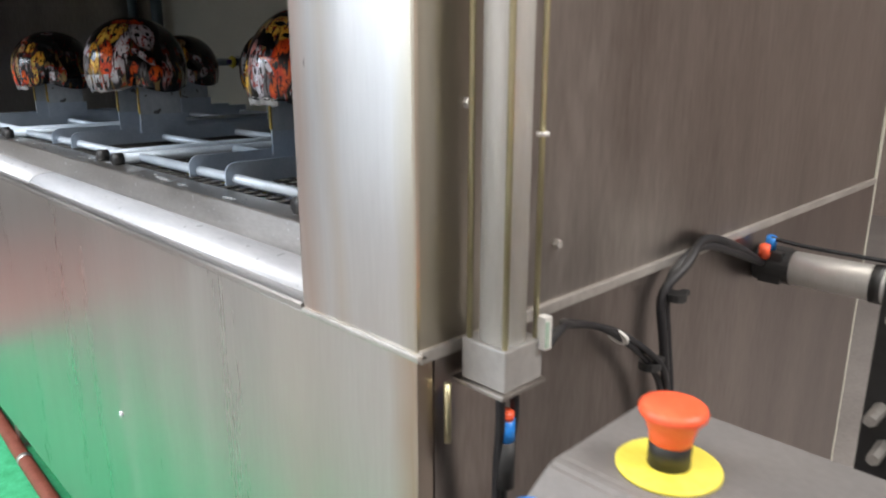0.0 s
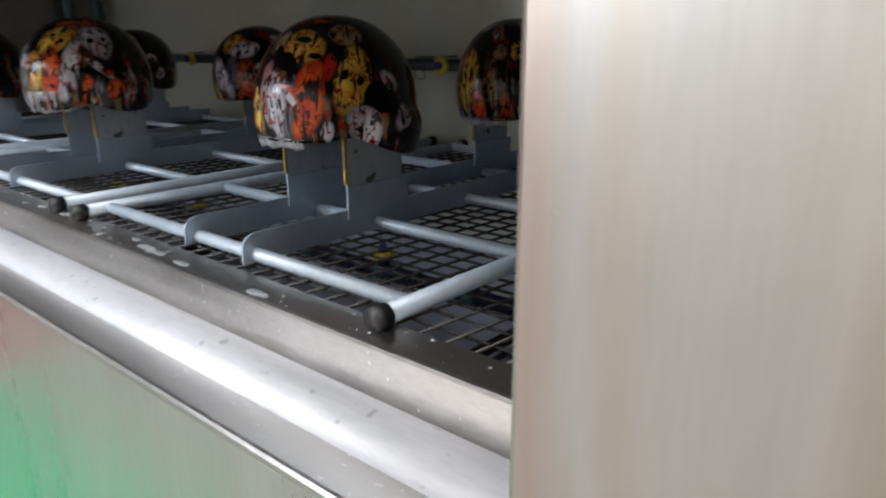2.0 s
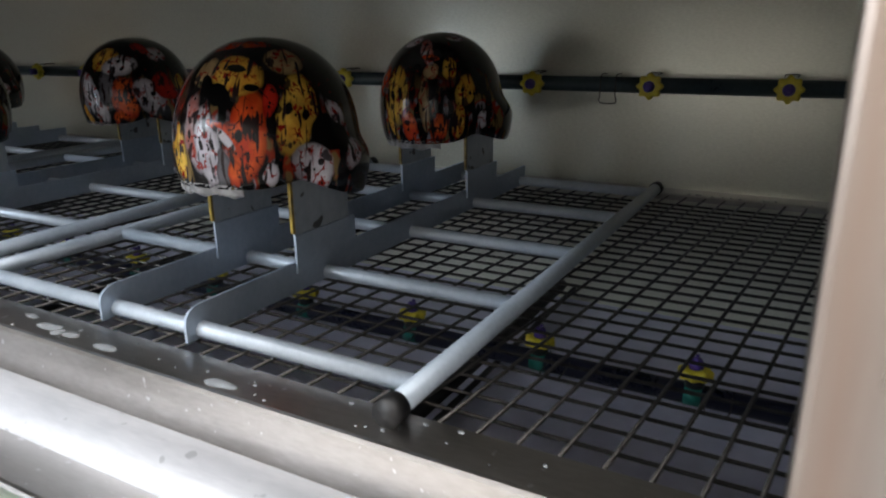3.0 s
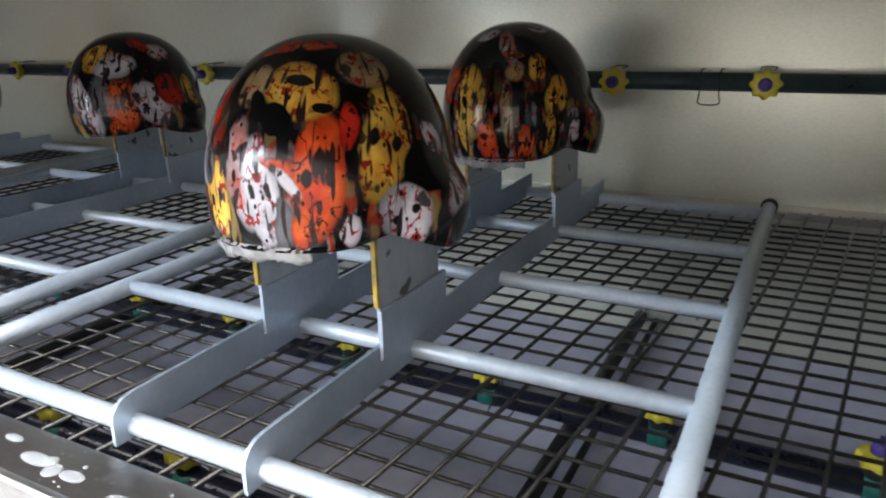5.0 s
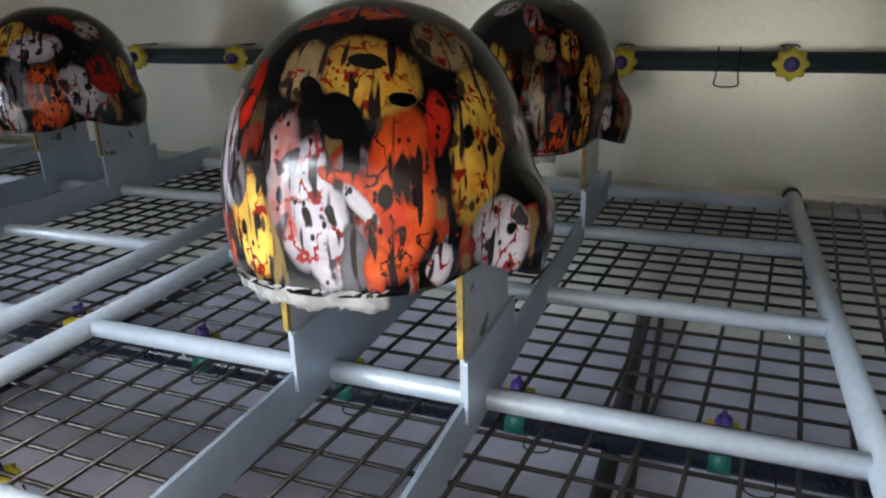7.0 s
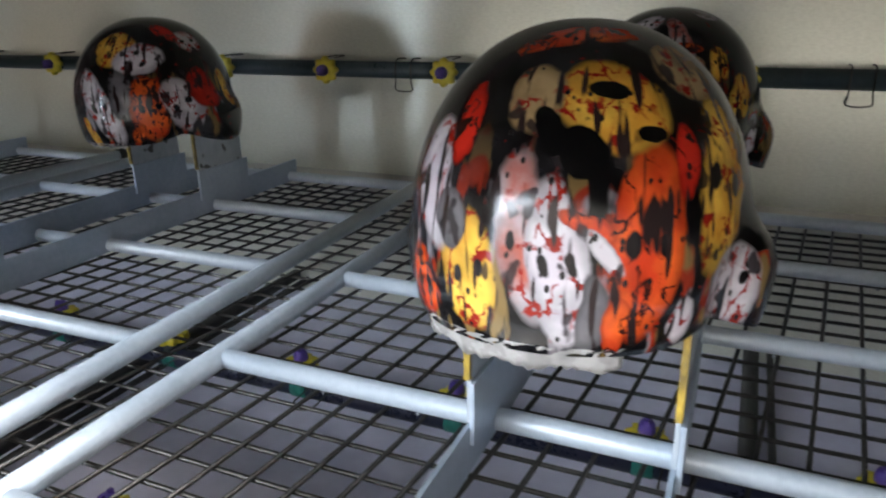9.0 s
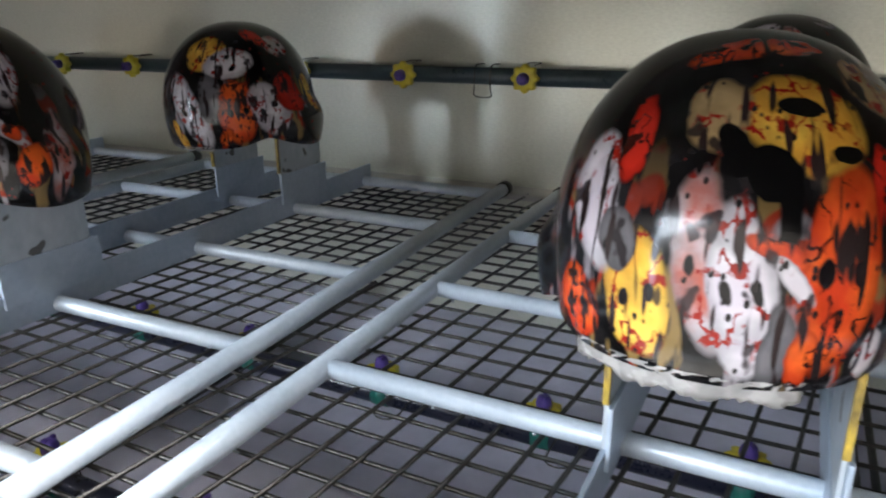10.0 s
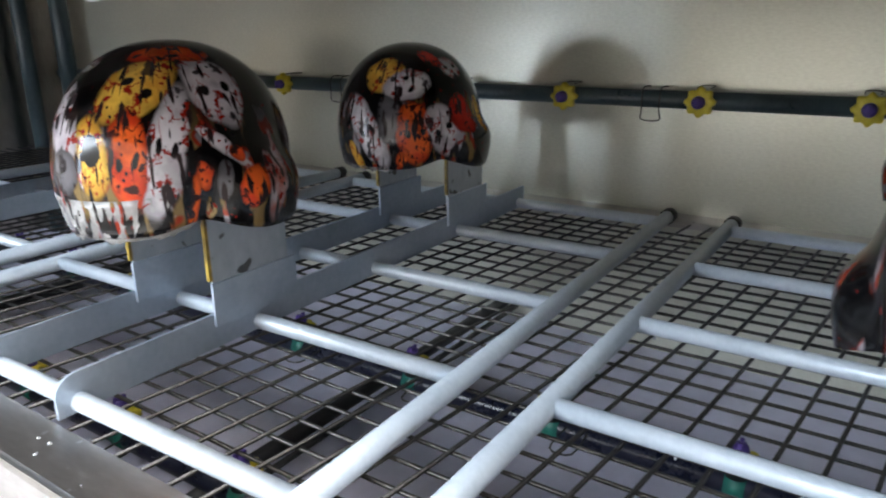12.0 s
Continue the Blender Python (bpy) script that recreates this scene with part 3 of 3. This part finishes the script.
# ovals: angle round the shell, height, half width and half length in metres, lean, tone
PRINT_FRONT = [(-0.6, 0.23, 0.022, 0.055, -2, "o"), (-0.01, 0.23, 0.015, 0.048, 12, "p"), (-0.18, 0.18, 0.015, 0.049, 9, "w"), (0.29, 0.15, 0.019, 0.037, 14, "y"),
               (0.62, 0.32, 0.017, 0.042, 21, "w"), (-0.41, 0.53, 0.029, 0.029, 2, "y"), (-0.39, 0.57, 0.006, 0.011, -82, "k"), (-0.24, 0.41, 0.012, 0.013, 0, "k"),
               (-0.6, 0.46, 0.008, 0.005, 0, "k"), (0.03, 0.53, 0.015, 0.024, -3, "t"), (-0.06, 0.45, 0.007, 0.014, 15, "k"), (-0.15, 0.76, 0.011, 0.039, -67, "o"),
               (-1.04, 0.62, 0.022, 0.024, 25, "t"), (-1.11, 0.31, 0.023, 0.052, -15, "y"), (-0.81, 0.39, 0.009, 0.021, -1, "r")]
PRINT_SIDE = [(-0.34, 0.09, 0.009, 0.025, 4, "g"), (-0.31, 0.27, 0.006, 0.016, 69, "o"), (-0.38, 0.22, 0.006, 0.016, -138, "w"), (-0.46, 0.07, 0.008, 0.019, 6, "o"),
              (-1.48, 0.25, 0.03, 0.025, -6, "k"), (-1.29, 0.08, 0.022, 0.033, 31, "w"), (-0.85, 0.06, 0.009, 0.015, 8, "w"), (-1.6, 0.37, 0.012, 0.02, 56, "w"),
              (0.46, 0.47, 0.01, 0.027, 4, "r"), (-1.69, 0.18, 0.014, 0.026, -46, "w"), (0.69, 0.09, 0.019, 0.024, 23, "o"), (0.43, 0.25, 0.011, 0.017, 8, "g")]
PRINT_B = [(0.2, 0.31, 0.024, 0.054, 14, "y"), (0.71, 0.4, 0.025, 0.035, 10, "o"), (0.31, 0.14, 0.007, 0.037, 25, "y"), (-0.06, 0.11, 0.012, 0.035, 10, "o"),
           (-0.52, 0.1, 0.015, 0.029, -10, "o"), (-0.32, 0.25, 0.009, 0.047, 1, "t"), (-0.41, 0.48, 0.011, 0.017, -18, "t"), (-0.74, 0.5, 0.013, 0.019, -11, "y"),
           (-0.97, 0.31, 0.019, 0.03, -22, "y"), (-0.85, 0.12, 0.014, 0.031, -9, "y"), (-0.27, 0.66, 0.011, 0.034, 19, "p"), (-0.38, 0.59, 0.006, 0.016, -90, "o"),
           (0.36, 0.74, 0.014, 0.021, 139, "w"), (-1.13, 0.82, 0.016, 0.022, -98, "w"), (-1.3, 0.11, 0.009, 0.015, 1, "w")]
PRINT_C = [(-0.71, 0.57, 0.025, 0.048, -38, "y"), (-1.48, 0.55, 0.027, 0.043, 11, "w"), (-0.97, 0.29, 0.019, 0.069, -17, "w"), (-0.66, 0.27, 0.018, 0.054, 0, "o"),
           (-0.34, 0.29, 0.019, 0.041, 4, "y"), (-0.36, 0.32, 0.01, 0.017, 0, "k"), (0.08, 0.43, 0.019, 0.05, 26, "w"), (-1.32, 0.19, 0.025, 0.029, 9, "k"),
           (-1.41, 0.3, 0.007, 0.035, -131, "w"), (-1.5, 0.28, 0.007, 0.011, -134, "o"), (-1.37, 0.16, 0.009, 0.023, -10, "g"),
           (-1.57, 0.16, 0.015, 0.026, -29, "o"), (-1.22, 0.17, 0.008, 0.017, 0, "o"), (-1.78, 0.19, 0.014, 0.05, -20, "p"), (-1.11, 0.78, 0.015, 0.042, -83, "o"),
           (0.29, 0.71, 0.016, 0.016, -3, "w"), (-0.01, 0.23, 0.019, 0.025, -5, "g"), (-1.09, 0.06, 0.006, 0.037, -12, "o"), (-1.27, 0.04, 0.005, 0.009, 0, "t")]
PRINT_D = [(-0.31, 0.56, 0.029, 0.032, -20, "y"), (-0.69, 0.49, 0.024, 0.039, -67, "w"), (-0.13, 0.21, 0.02, 0.064, 28, "w"), (-0.46, 0.27, 0.02, 0.036, 2, "g"),
           (-0.78, 0.18, 0.027, 0.05, 4, "o"), (-1.18, 0.17, 0.028, 0.045, 27, "w"), (-1.48, 0.29, 0.025, 0.034, 24, "r"), (-1.86, 0.29, 0.015, 0.032, -4, "y"),
           (-1.55, 0.61, 0.022, 0.022, 0, "p"), (-1.18, 0.68, 0.013, 0.024, 52, "r"), (0.1, 0.07, 0.009, 0.027, 23, "y"), (-0.6, 0.06, 0.009, 0.016, -16, "o")]
HA, HB, HC, HD = (helmet_material("helmet_print", p, s) for p, s in ((PRINT_FRONT + PRINT_SIDE, 0.0), (PRINT_B, 3.1), (PRINT_C, 5.7), (PRINT_D, 8.3)))
LABEL = "glossy black helmet printed with orange, yellow, white ovals"
helmet(HA, (0.8494, 1.3394, 1.0114), 6.0, LABEL + " on a rack", 128, 44)
helmet(HB, (1.3878, 1.3365, 1.0159), -1.7, LABEL + " near the pipe")
helmet(HC, (0.8217, 2.2109, 1.0258), -1.1, LABEL + " over crumpled film", 128, 44, -1.15, 0.6, 0.006, 0.14)
helmet(HD, (1.3371, 2.2331, 1.0122), 0.0, LABEL + " and grey", 96, 36, -0.4, 0.3, 0.004, 0.01)
helmet(HB, (0.845, 3.09, 1.012), 0.0, LABEL + " further off")
helmet(HA, (1.38, 3.09, 1.012), 0.0, LABEL + " beside pipework")


# ---- spray pipes ----
def nozzle_parts(parent, m):
    """A lobed yellow collar, a purple tip and a clamp on the pipe; the tip points to +z of m."""
    bm = bmesh.new()
    rings = []
    n = 48
    for r, z in ((0.020, 0.0), (0.026, 0.002), (0.026, 0.014), (0.021, 0.017), (0.013, 0.017)):
        rings.append([bm.verts.new(((r + (0.003 * math.cos(8 * 2 * math.pi * k / n) if r > 0.019 else 0)) * math.cos(2 * math.pi * k / n),
                                    (r + (0.003 * math.cos(8 * 2 * math.pi * k / n) if r > 0.019 else 0)) * math.sin(2 * math.pi * k / n), z)) for k in range(n)])
    for lo, hi in zip(rings, rings[1:]):
        for k in range(n):
            bm.faces.new((lo[k], lo[(k + 1) % n], hi[(k + 1) % n], hi[k]))
    bm.faces.new(rings[-1])
    bm.faces.new(list(reversed(rings[0])))
    collar = part("collar", bm, YELLOW, parent, "lobed yellow plastic collar", True)
    collar.matrix_basis = m @ Matrix.Translation((0, 0, 0.024))
    bm = lathe(bmesh.new(), [(0.0120, 0.016), (0.0120, 0.024), (0.0105, 0.030), (0.0080, 0.034)], 20)
    box(bm, (-0.0095, -0.003, 0.028), (-0.0035, 0.003, 0.038), 0.0006)
    box(bm, (0.0035, -0.003, 0.028), (0.0095, 0.003, 0.038), 0.0006)
    part("tip", bm, PURPLE, collar, "purple spray tip", True)
    bm = bmesh.new()
    lathe(bm, [(0.0165, 0.008), (0.0165, 0.026)], 20)
    clamp = part("clamp", bm, RUBBER, parent, "", True)
    clamp.matrix_basis = m
    wire = part("clip", tube_along(bmesh.new(), [(0.024, -0.012, 0.012), (0.026, -0.012, -0.030), (0.026, 0.012, -0.030), (0.024, 0.012, 0.012)], 0.0012, 6, 4), WIRE, clamp, "thin wire clip")
    return collar


NOZZLES = [0.967 + 0.2765 * k for k in range(-1, 11)]
wash = thing("spray_pipe", "dark spray pipe with yellow and purple nozzles along the back wall", "pipe", "", (1.692, 0, 1.137))
part("pipe", rod(bmesh.new(), (0, YR + 0.03, 0), (0, YL - 0.01, 0), 0.0175, 20), PIPE, wash, "", True)
for y in NOZZLES:
    nozzle_parts(wash, pose(0, y, 0, 0, -90, 0))
for y in [n + 0.08 for n in NOZZLES[1::3]]:
    part("pipe_hook", tube_along(bmesh.new(), [(0.03, y, 0.022), (-0.015, y, 0.020), (-0.020, y, -0.02), (-0.016, y, -0.040), (-0.016, y + 0.035, -0.040), (-0.020, y + 0.035, -0.02),
                                              (-0.015, y + 0.035, 0.020), (0.03, y + 0.035, 0.022)], 0.0014, 6, 4), WIRE, wash, "thin bent wire hook")
for x in (0.80, 1.19):
    low = thing("spray_pipe", "dark spray pipe with upright nozzles under the mesh floor", "pipe", "pipes under the mesh", (x, 0, 0.667))
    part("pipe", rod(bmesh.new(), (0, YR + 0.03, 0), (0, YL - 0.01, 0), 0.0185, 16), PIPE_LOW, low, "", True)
    for y in NOZZLES:
        nozzle_parts(low, pose(0, y + 0.06, 0.008, 0, 0, 0))
        part("pipe_hook", tube_along(bmesh.new(), [(-0.010, y - 0.002, 0.014), (-0.070, y - 0.002, 0.010), (-0.072, y + 0.032, 0.010), (-0.010, y + 0.032, 0.014)], 0.0014, 6, 4), WIRE, low, "thin bent wire hook")
        part("saddle", rod(bmesh.new(), (0, y + 0.046, 0), (0, y + 0.074, 0), 0.0200, 16), TEAL, low, "green plastic saddle", True)
riser = thing("riser_pipe", "dark upright pipe in the booth's far corner", "pipe", "", (1.66, 3.98, 0.58))
part("pipe", rod(bmesh.new(), (0, 0, 0), (0, 0, 1.55), 0.03, 20), PIPE, riser, "", True)
riser2 = thing("riser_pipe", "dark upright pipe in the booth's far corner", "pipe", "", (1.55, 4.03, 0.58))
part("pipe", rod(bmesh.new(), (0, 0, 0), (0, 0, 1.55), 0.025, 20), PIPE, riser2, "", True)

# dark header pipes along the depth, under the spray pipes
for y in (1.17, 2.24, 3.31):
    head = thing("header_pipe", "dark header pipe under the spray pipes", "pipe", "pipes under the mesh", (0, y, 0.622))
    part("pipe", rod(bmesh.new(), (0.60, 0, 0), (1.72, 0, 0), 0.014, 16), RUBBER, head, "", True)
    # thin dark rod modelled in place of the header's reflection beside it
    part("pipe", rod(bmesh.new(), (0.60, -0.036, -0.004), (1.72, -0.034, -0.006), 0.006, 12), RUBBER, head, "", True)

# ---- pneumatic cylinder at the corner ----
cyl = thing("pneumatic_cylinder", "upright silver pneumatic cylinder with yellowish tie rods", "cylinder", "", (0.4035, 0.378, 0.849))
part("barrel", rod(bmesh.new(), (0, 0, 0.03), (0, 0, 1.2), 0.0215, 32), ALUMINIUM, cyl, "", True)
part("end_block", B((-0.0265, -0.0265, 0.0), (0.0265, 0.0265, 0.040), 0.002), CAST, cyl)
part("foot_plate", B((-0.032, -0.029, -0.005), (0.03, 0.036, -0.0005), 0.001), STEEL_SIDE, cyl)
for x, y in ((-0.0215, -0.0215), (0.0215, -0.0215), (-0.0215, 0.0215), (0.0215, 0.0215)):
    part("tie_rod", rod(bmesh.new(), (x, y, 0.03), (x, y, 1.2), 0.0028, 10), BRASSY, cyl, "thin yellowish tie rod", True)
sensor = part("sensor", B((0.020, -0.034, 0.03), (0.030, -0.024, 0.062), 0.001), ALUMINIUM, cyl, "small grey position sensor")
part("sensor_face", B((0.0195, -0.0352, 0.033), (0.0245, -0.0338, 0.058), 0.0004), SENSOR_GREEN, sensor, "pale green face")

# ---- control box with buttons ----
desk = thing("control_box", "grey metal control box with a sloping front edge", "control box", "", (0, 0, 0))
outline = [(0.134, 0.007), (0.484, 0.007), (0.484, 0.843), (0.339, 0.843), (0.329, 0.841), (0.134, 0.728)]
body = extruded(bmesh.new(), outline, "y", -0.30, 0.267)
bmesh.ops.bevel(body, geom=body.edges[:], offset=0.0036, segments=2, affect="EDGES")
part("body", body, GREY_BOX, desk)
part("lid_seam", B((0.343, -0.021, 0.8425), (0.480, -0.019, 0.8437)), RUBBER, desk, "thin dark seam of the lid")
for y in (0.252, -0.24):
    part("screw", lathe(bmesh.new(), [(0.0042, 0.0), (0.0042, 0.0014), (0.0024, 0.0024)], 12, pose(0.470, y, 0.843)), WELD, desk, "small steel screw", True)
stop = thing("emergency_stop", "orange-red mushroom stop button on a yellow ring", "button", "", (0.384, 0.1975, 0.843))
part("legend_ring", lathe(bmesh.new(), [(0.0385, 0.0), (0.0385, 0.0025), (0.0355, 0.0036), (0.0146, 0.0036)], 40), LEGEND, stop, "round yellow plate", True)
part("collar", lathe(bmesh.new(), [(0.0156, 0.0036), (0.0156, 0.023), (0.0134, 0.0244)], 32), RUBBER, stop, "black collar", True)
part("cap", lathe(bmesh.new(), [(0.0152, 0.0195), (0.0164, 0.0292), (0.0200, 0.039), (0.0243, 0.0444), (0.0250, 0.0474), (0.0237, 0.0505), (0.0195, 0.0523), (0.0097, 0.0532)], 40), ORANGE, stop, "orange-red mushroom cap", True)
blue = thing("push_button", "round blue push button on the control box", "button", "", (0.280, 0.241, 0.8155))
blue.rotation_euler = (0, radians(-30), 0)
part("cap", lathe(bmesh.new(), [(0.0182, 0.0), (0.0188, 0.012), (0.0176, 0.0207), (0.0122, 0.0255), (0.0049, 0.0274)], 32), BLUE, blue, "", True)

part("rod_clip", rod(bmesh.new(), (0.0215, -0.0215, 0.224), (0.0215, -0.0215, 0.228), 0.006, 14), TIE, cyl, "small white clip on a tie rod", True)

# ---- hoses, cables and fittings on the side wall ----
def cable(label, points, r):
    ob = thing("cable", label, "cable", "black cables on the side wall")
    part("sheath", tube_along(bmesh.new(), points, r, 10, 8), CABLE, ob, "", True)
    return ob


for d in (0.0, 0.010):
    cable("black sensor cable looping down behind the control box", [(0.436, 0.350 + d, 0.880), (0.475, 0.360, 0.885), (0.526, 0.385 + d, 0.866), (0.58, 0.39, 0.848), (0.63 + d, 0.388, 0.820),
          (0.70 + d, 0.385 - d, 0.765), (0.745 + d, 0.388, 0.700), (0.755 + d, 0.39, 0.60), (0.76 + d, 0.395, 0.42)], 0.0042)
    cable("black air hose arching along the side wall", [(0.80 - d, 0.398, 0.60), (0.785 - d, 0.398, 0.70), (0.765 - d, 0.398, 0.78), (0.765 - d, 0.404, 0.840), (0.80, 0.406 - d, 0.874),
          (0.866, 0.404, 0.886 + d), (0.96, 0.402, 0.860 + d), (1.07, 0.400, 0.822)], 0.0062)
    cable("black air hose below the pneumatic cylinder", [(0.395 + 2 * d, 0.372, 0.842), (0.396 + 2 * d, 0.372, 0.80), (0.40 + d, 0.378, 0.74), (0.41 + d, 0.385, 0.64), (0.42 + d, 0.39, 0.45)], 0.0048)
ties = thing("cable_tie", "small white cable tie round the sensor cables", "cable tie", "", (0.628, 0.3905, 0.822))
part("band", lathe(bmesh.new(), [(0.0125, -0.002), (0.0135, -0.002), (0.0135, 0.002), (0.0125, 0.002)], 20, pose(0, 0, 0, 0, 55, 0)), TIE, ties, "", True)
ram = thing("pneumatic_cylinder", "silver pneumatic cylinder standing out from the side wall", "cylinder", "", (1.10, 0.416, 0.815))
part("barrel", rod(bmesh.new(), (0, -0.055, 0), (0, -0.34, 0), 0.0275, 32), ALUMINIUM, ram, "", True)
part("end_block", box(rod(bmesh.new(), (0, 0, 0), (0, -0.056, 0), 0.0285, 24), (-0.026, -0.045, -0.026), (0.026, -0.01, 0.026), 0.002), RUBBER, ram, "black end block")
part("band", rod(bmesh.new(), (0, -0.17, 0), (0, -0.185, 0), 0.0295, 32), RUBBER, ram, "black clamp band", True)
for z, x, m in ((0.036, -0.01, BLUE), (0.026, -0.034, ORANGE)):
    part("fitting", rod(bmesh.new(), (x, -0.02, z - 0.008), (x - 0.006, -0.022, z + 0.012), 0.0085, 14), m, ram, "coloured push-in fitting", True)
part("air_line", tube_along(bmesh.new(), [(-0.016, -0.022, 0.046), (-0.010, -0.08, 0.040), (0.0, -0.2, 0.036), (0.0, -0.33, 0.034)], 0.0035, 8, 6), CABLE, ram, "thin black air line", True)
for at in ((0.768, 0.392, 0.838), (0.700, 0.385, 0.765)):
    clip = thing("hose_clip", "small black clip on the hoses", "clip", "clips on hoses", at)
    part("band", box(rod(bmesh.new(), (0, 0, -0.005), (0, 0, 0.005), 0.014, 14), (0.008, -0.006, -0.004), (0.028, 0.004, 0.004), 0.001), RUBBER, clip)
low_fit = thing("hose_fitting", "blue and orange push-in fitting below the cylinder", "fitting", "", (0.405, 0.372, 0.785))
part("sleeve", rod(bmesh.new(), (0, 0, 0), (0, 0, 0.022), 0.0085, 16), BLUE, low_fit, "blue sleeve", True)
part("collet", rod(bmesh.new(), (0, 0, 0.022), (0, 0, 0.030), 0.0075, 16), ORANGE, low_fit, "orange collet", True)
part("elbow", rod(bmesh.new(), (0, 0, -0.05), (0, 0, 0.0), 0.0095, 16), RUBBER, low_fit, "", True)
stud = thing("threaded_stud", "yellowish threaded stud below the cylinder's foot", "stud", "", (0.362, 0.408, 0.0))
part("shaft", rod(bmesh.new(), (0, 0, 0.785), (0, 0, 0.846), 0.0036, 10), BRASSY, stud, "", True)
for at in ((0.538, YR - 0.0035, 0.946), (0.396, YR - 0.0035, 1.100)):
    bolt = thing("bolt", "small steel bolt in the side wall", "bolt", "bolts", at)
    part("head", lathe(bmesh.new(), [(0.0055, 0.0), (0.0055, 0.005), (0.0045, 0.0065)], 6, pose(0, 0.005, 0, 90, 0, 0)), WELD, bolt)
for y, z in ((1.224, 0.513), (2.4, 0.513)):
    bolt = thing("screw", "small bright screw in the front panel", "screw", "bolts", (XF, y, z))
    part("head", lathe(bmesh.new(), [(0.0065, -0.001), (0.0065, 0.0015), (0.004, 0.0035)], 16, pose(0, 0, 0, 0, -90, 0)), WHITE_BEAD, bolt, "", True)
bracket = thing("valve_bracket", "dark valve bracket with bright bolts beside the control box", "bracket", "", (0.905, 0.135, 0.0))
part("plate", B((0.02, -0.12, 0.006), (0.035, 0.06, 0.90), 0.002), RUBBER, bracket)
for y, z in ((0.035, 0.835), (0.04, 0.70), (0.03, 0.65)):
    part("bolt", rod(bmesh.new(), (0.021, y, z), (-0.03, y, z), 0.009, 6, 0.008), WELD, bracket, "bright hexagon bolt")
hose = thing("floor_hose", "red-brown hose lying along the foot of the front panel", "hose", "", (0, 0, 0.0))
part("tube", tube_along(bmesh.new(), [(0.325, 0.9, 0.026), (0.33, 1.6, 0.026), (0.338, 2.1, 0.026), (0.35, 2.5, 0.026), (0.36, 3.2, 0.026)], 0.019, 14, 8), HOSE, hose, "", True)
part("clamp", rod(bmesh.new(), (0.338, 2.10, 0.026), (0.339, 2.12, 0.026), 0.0205, 20), WELD, hose, "steel hose clamp", True)

# ---- water drops on the shelf, the lip and the rack bars ----
rng = random.Random(4)
bm = bmesh.new()
for k in range(140):
    if k < 110:
        x, y, z = rng.uniform(0.527, 0.573), rng.uniform(0.65, 3.6), 0.8985
    else:
        x = rng.choice((0.610, 0.856, 1.102, 1.357))
        y, z = rng.uniform(0.96, 3.4), 0.8975
    r = rng.uniform(0.0009, 0.0026) if k < 110 else rng.uniform(0.0012, 0.0022)
    flat = 0.45 if k < 110 else 1.2
    bmesh.ops.create_icosphere(bm, subdivisions=2, radius=r, matrix=Matrix.Translation((x, y, z)) @ Matrix.Diagonal((1, rng.uniform(0.8, 1.4), flat, 1)))
for k in range(16):
    bmesh.ops.create_icosphere(bm, subdivisions=3, radius=1.0, matrix=Matrix.Translation((rng.uniform(0.534, 0.566), rng.uniform(0.8, 2.6), 0.8985)) @ Matrix.Diagonal((rng.uniform(0.004, 0.009), rng.uniform(0.006, 0.022), 0.0012, 1)))
for k in range(150):
    bmesh.ops.create_icosphere(bm, subdivisions=2, radius=rng.uniform(0.0012, 0.0028), matrix=Matrix.Translation((rng.uniform(1.674, 1.684), rng.uniform(0.6, 3.7), 0.9005)) @ Matrix.Diagonal((1, rng.uniform(0.9, 1.8), 0.6, 1)))
drops = tagged(part("water_drops", bm, WATER, None, "", True), "clear water drops on the wet steel shelf and bars", "water drops", kind="stuff")

# ---- mesh floor, last ----
mesh_floor = thing("mesh_floor", "grey welded wire mesh floor over the wash tank", "mesh", "", (0, 0, 0.8915))
PX, PY, SKEW = 0.0366, 0.0402, 0.10
X0, X1, Y0, Y1 = 0.569, 1.668, YR + 0.024, YL - 0.01
long_wire = part("wire", rod(bmesh.new(), (0, Y0, 0), (0, Y1, 0), 0.0024, 6), WIRE, mesh_floor, "", True)
cross_wire = part("wire", rod(bmesh.new(), (X0, 0, 0.0038), (X1, -SKEW * (X1 - X0), 0.0038), 0.0024, 6), WIRE, mesh_floor, "", True)
long_wire.location.x = 0.577
for k in range(1, int((X1 - 0.577) / PX)):
    again(long_wire, Matrix.Translation((0.577 + k * PX, 0, 0)))
first = 1.3818 - 20 * PY
cross_wire.location.y = first
for k in range(1, int((Y1 - first) / PY)):
    again(cross_wire, Matrix.Translation((0, first + k * PY, 0)))
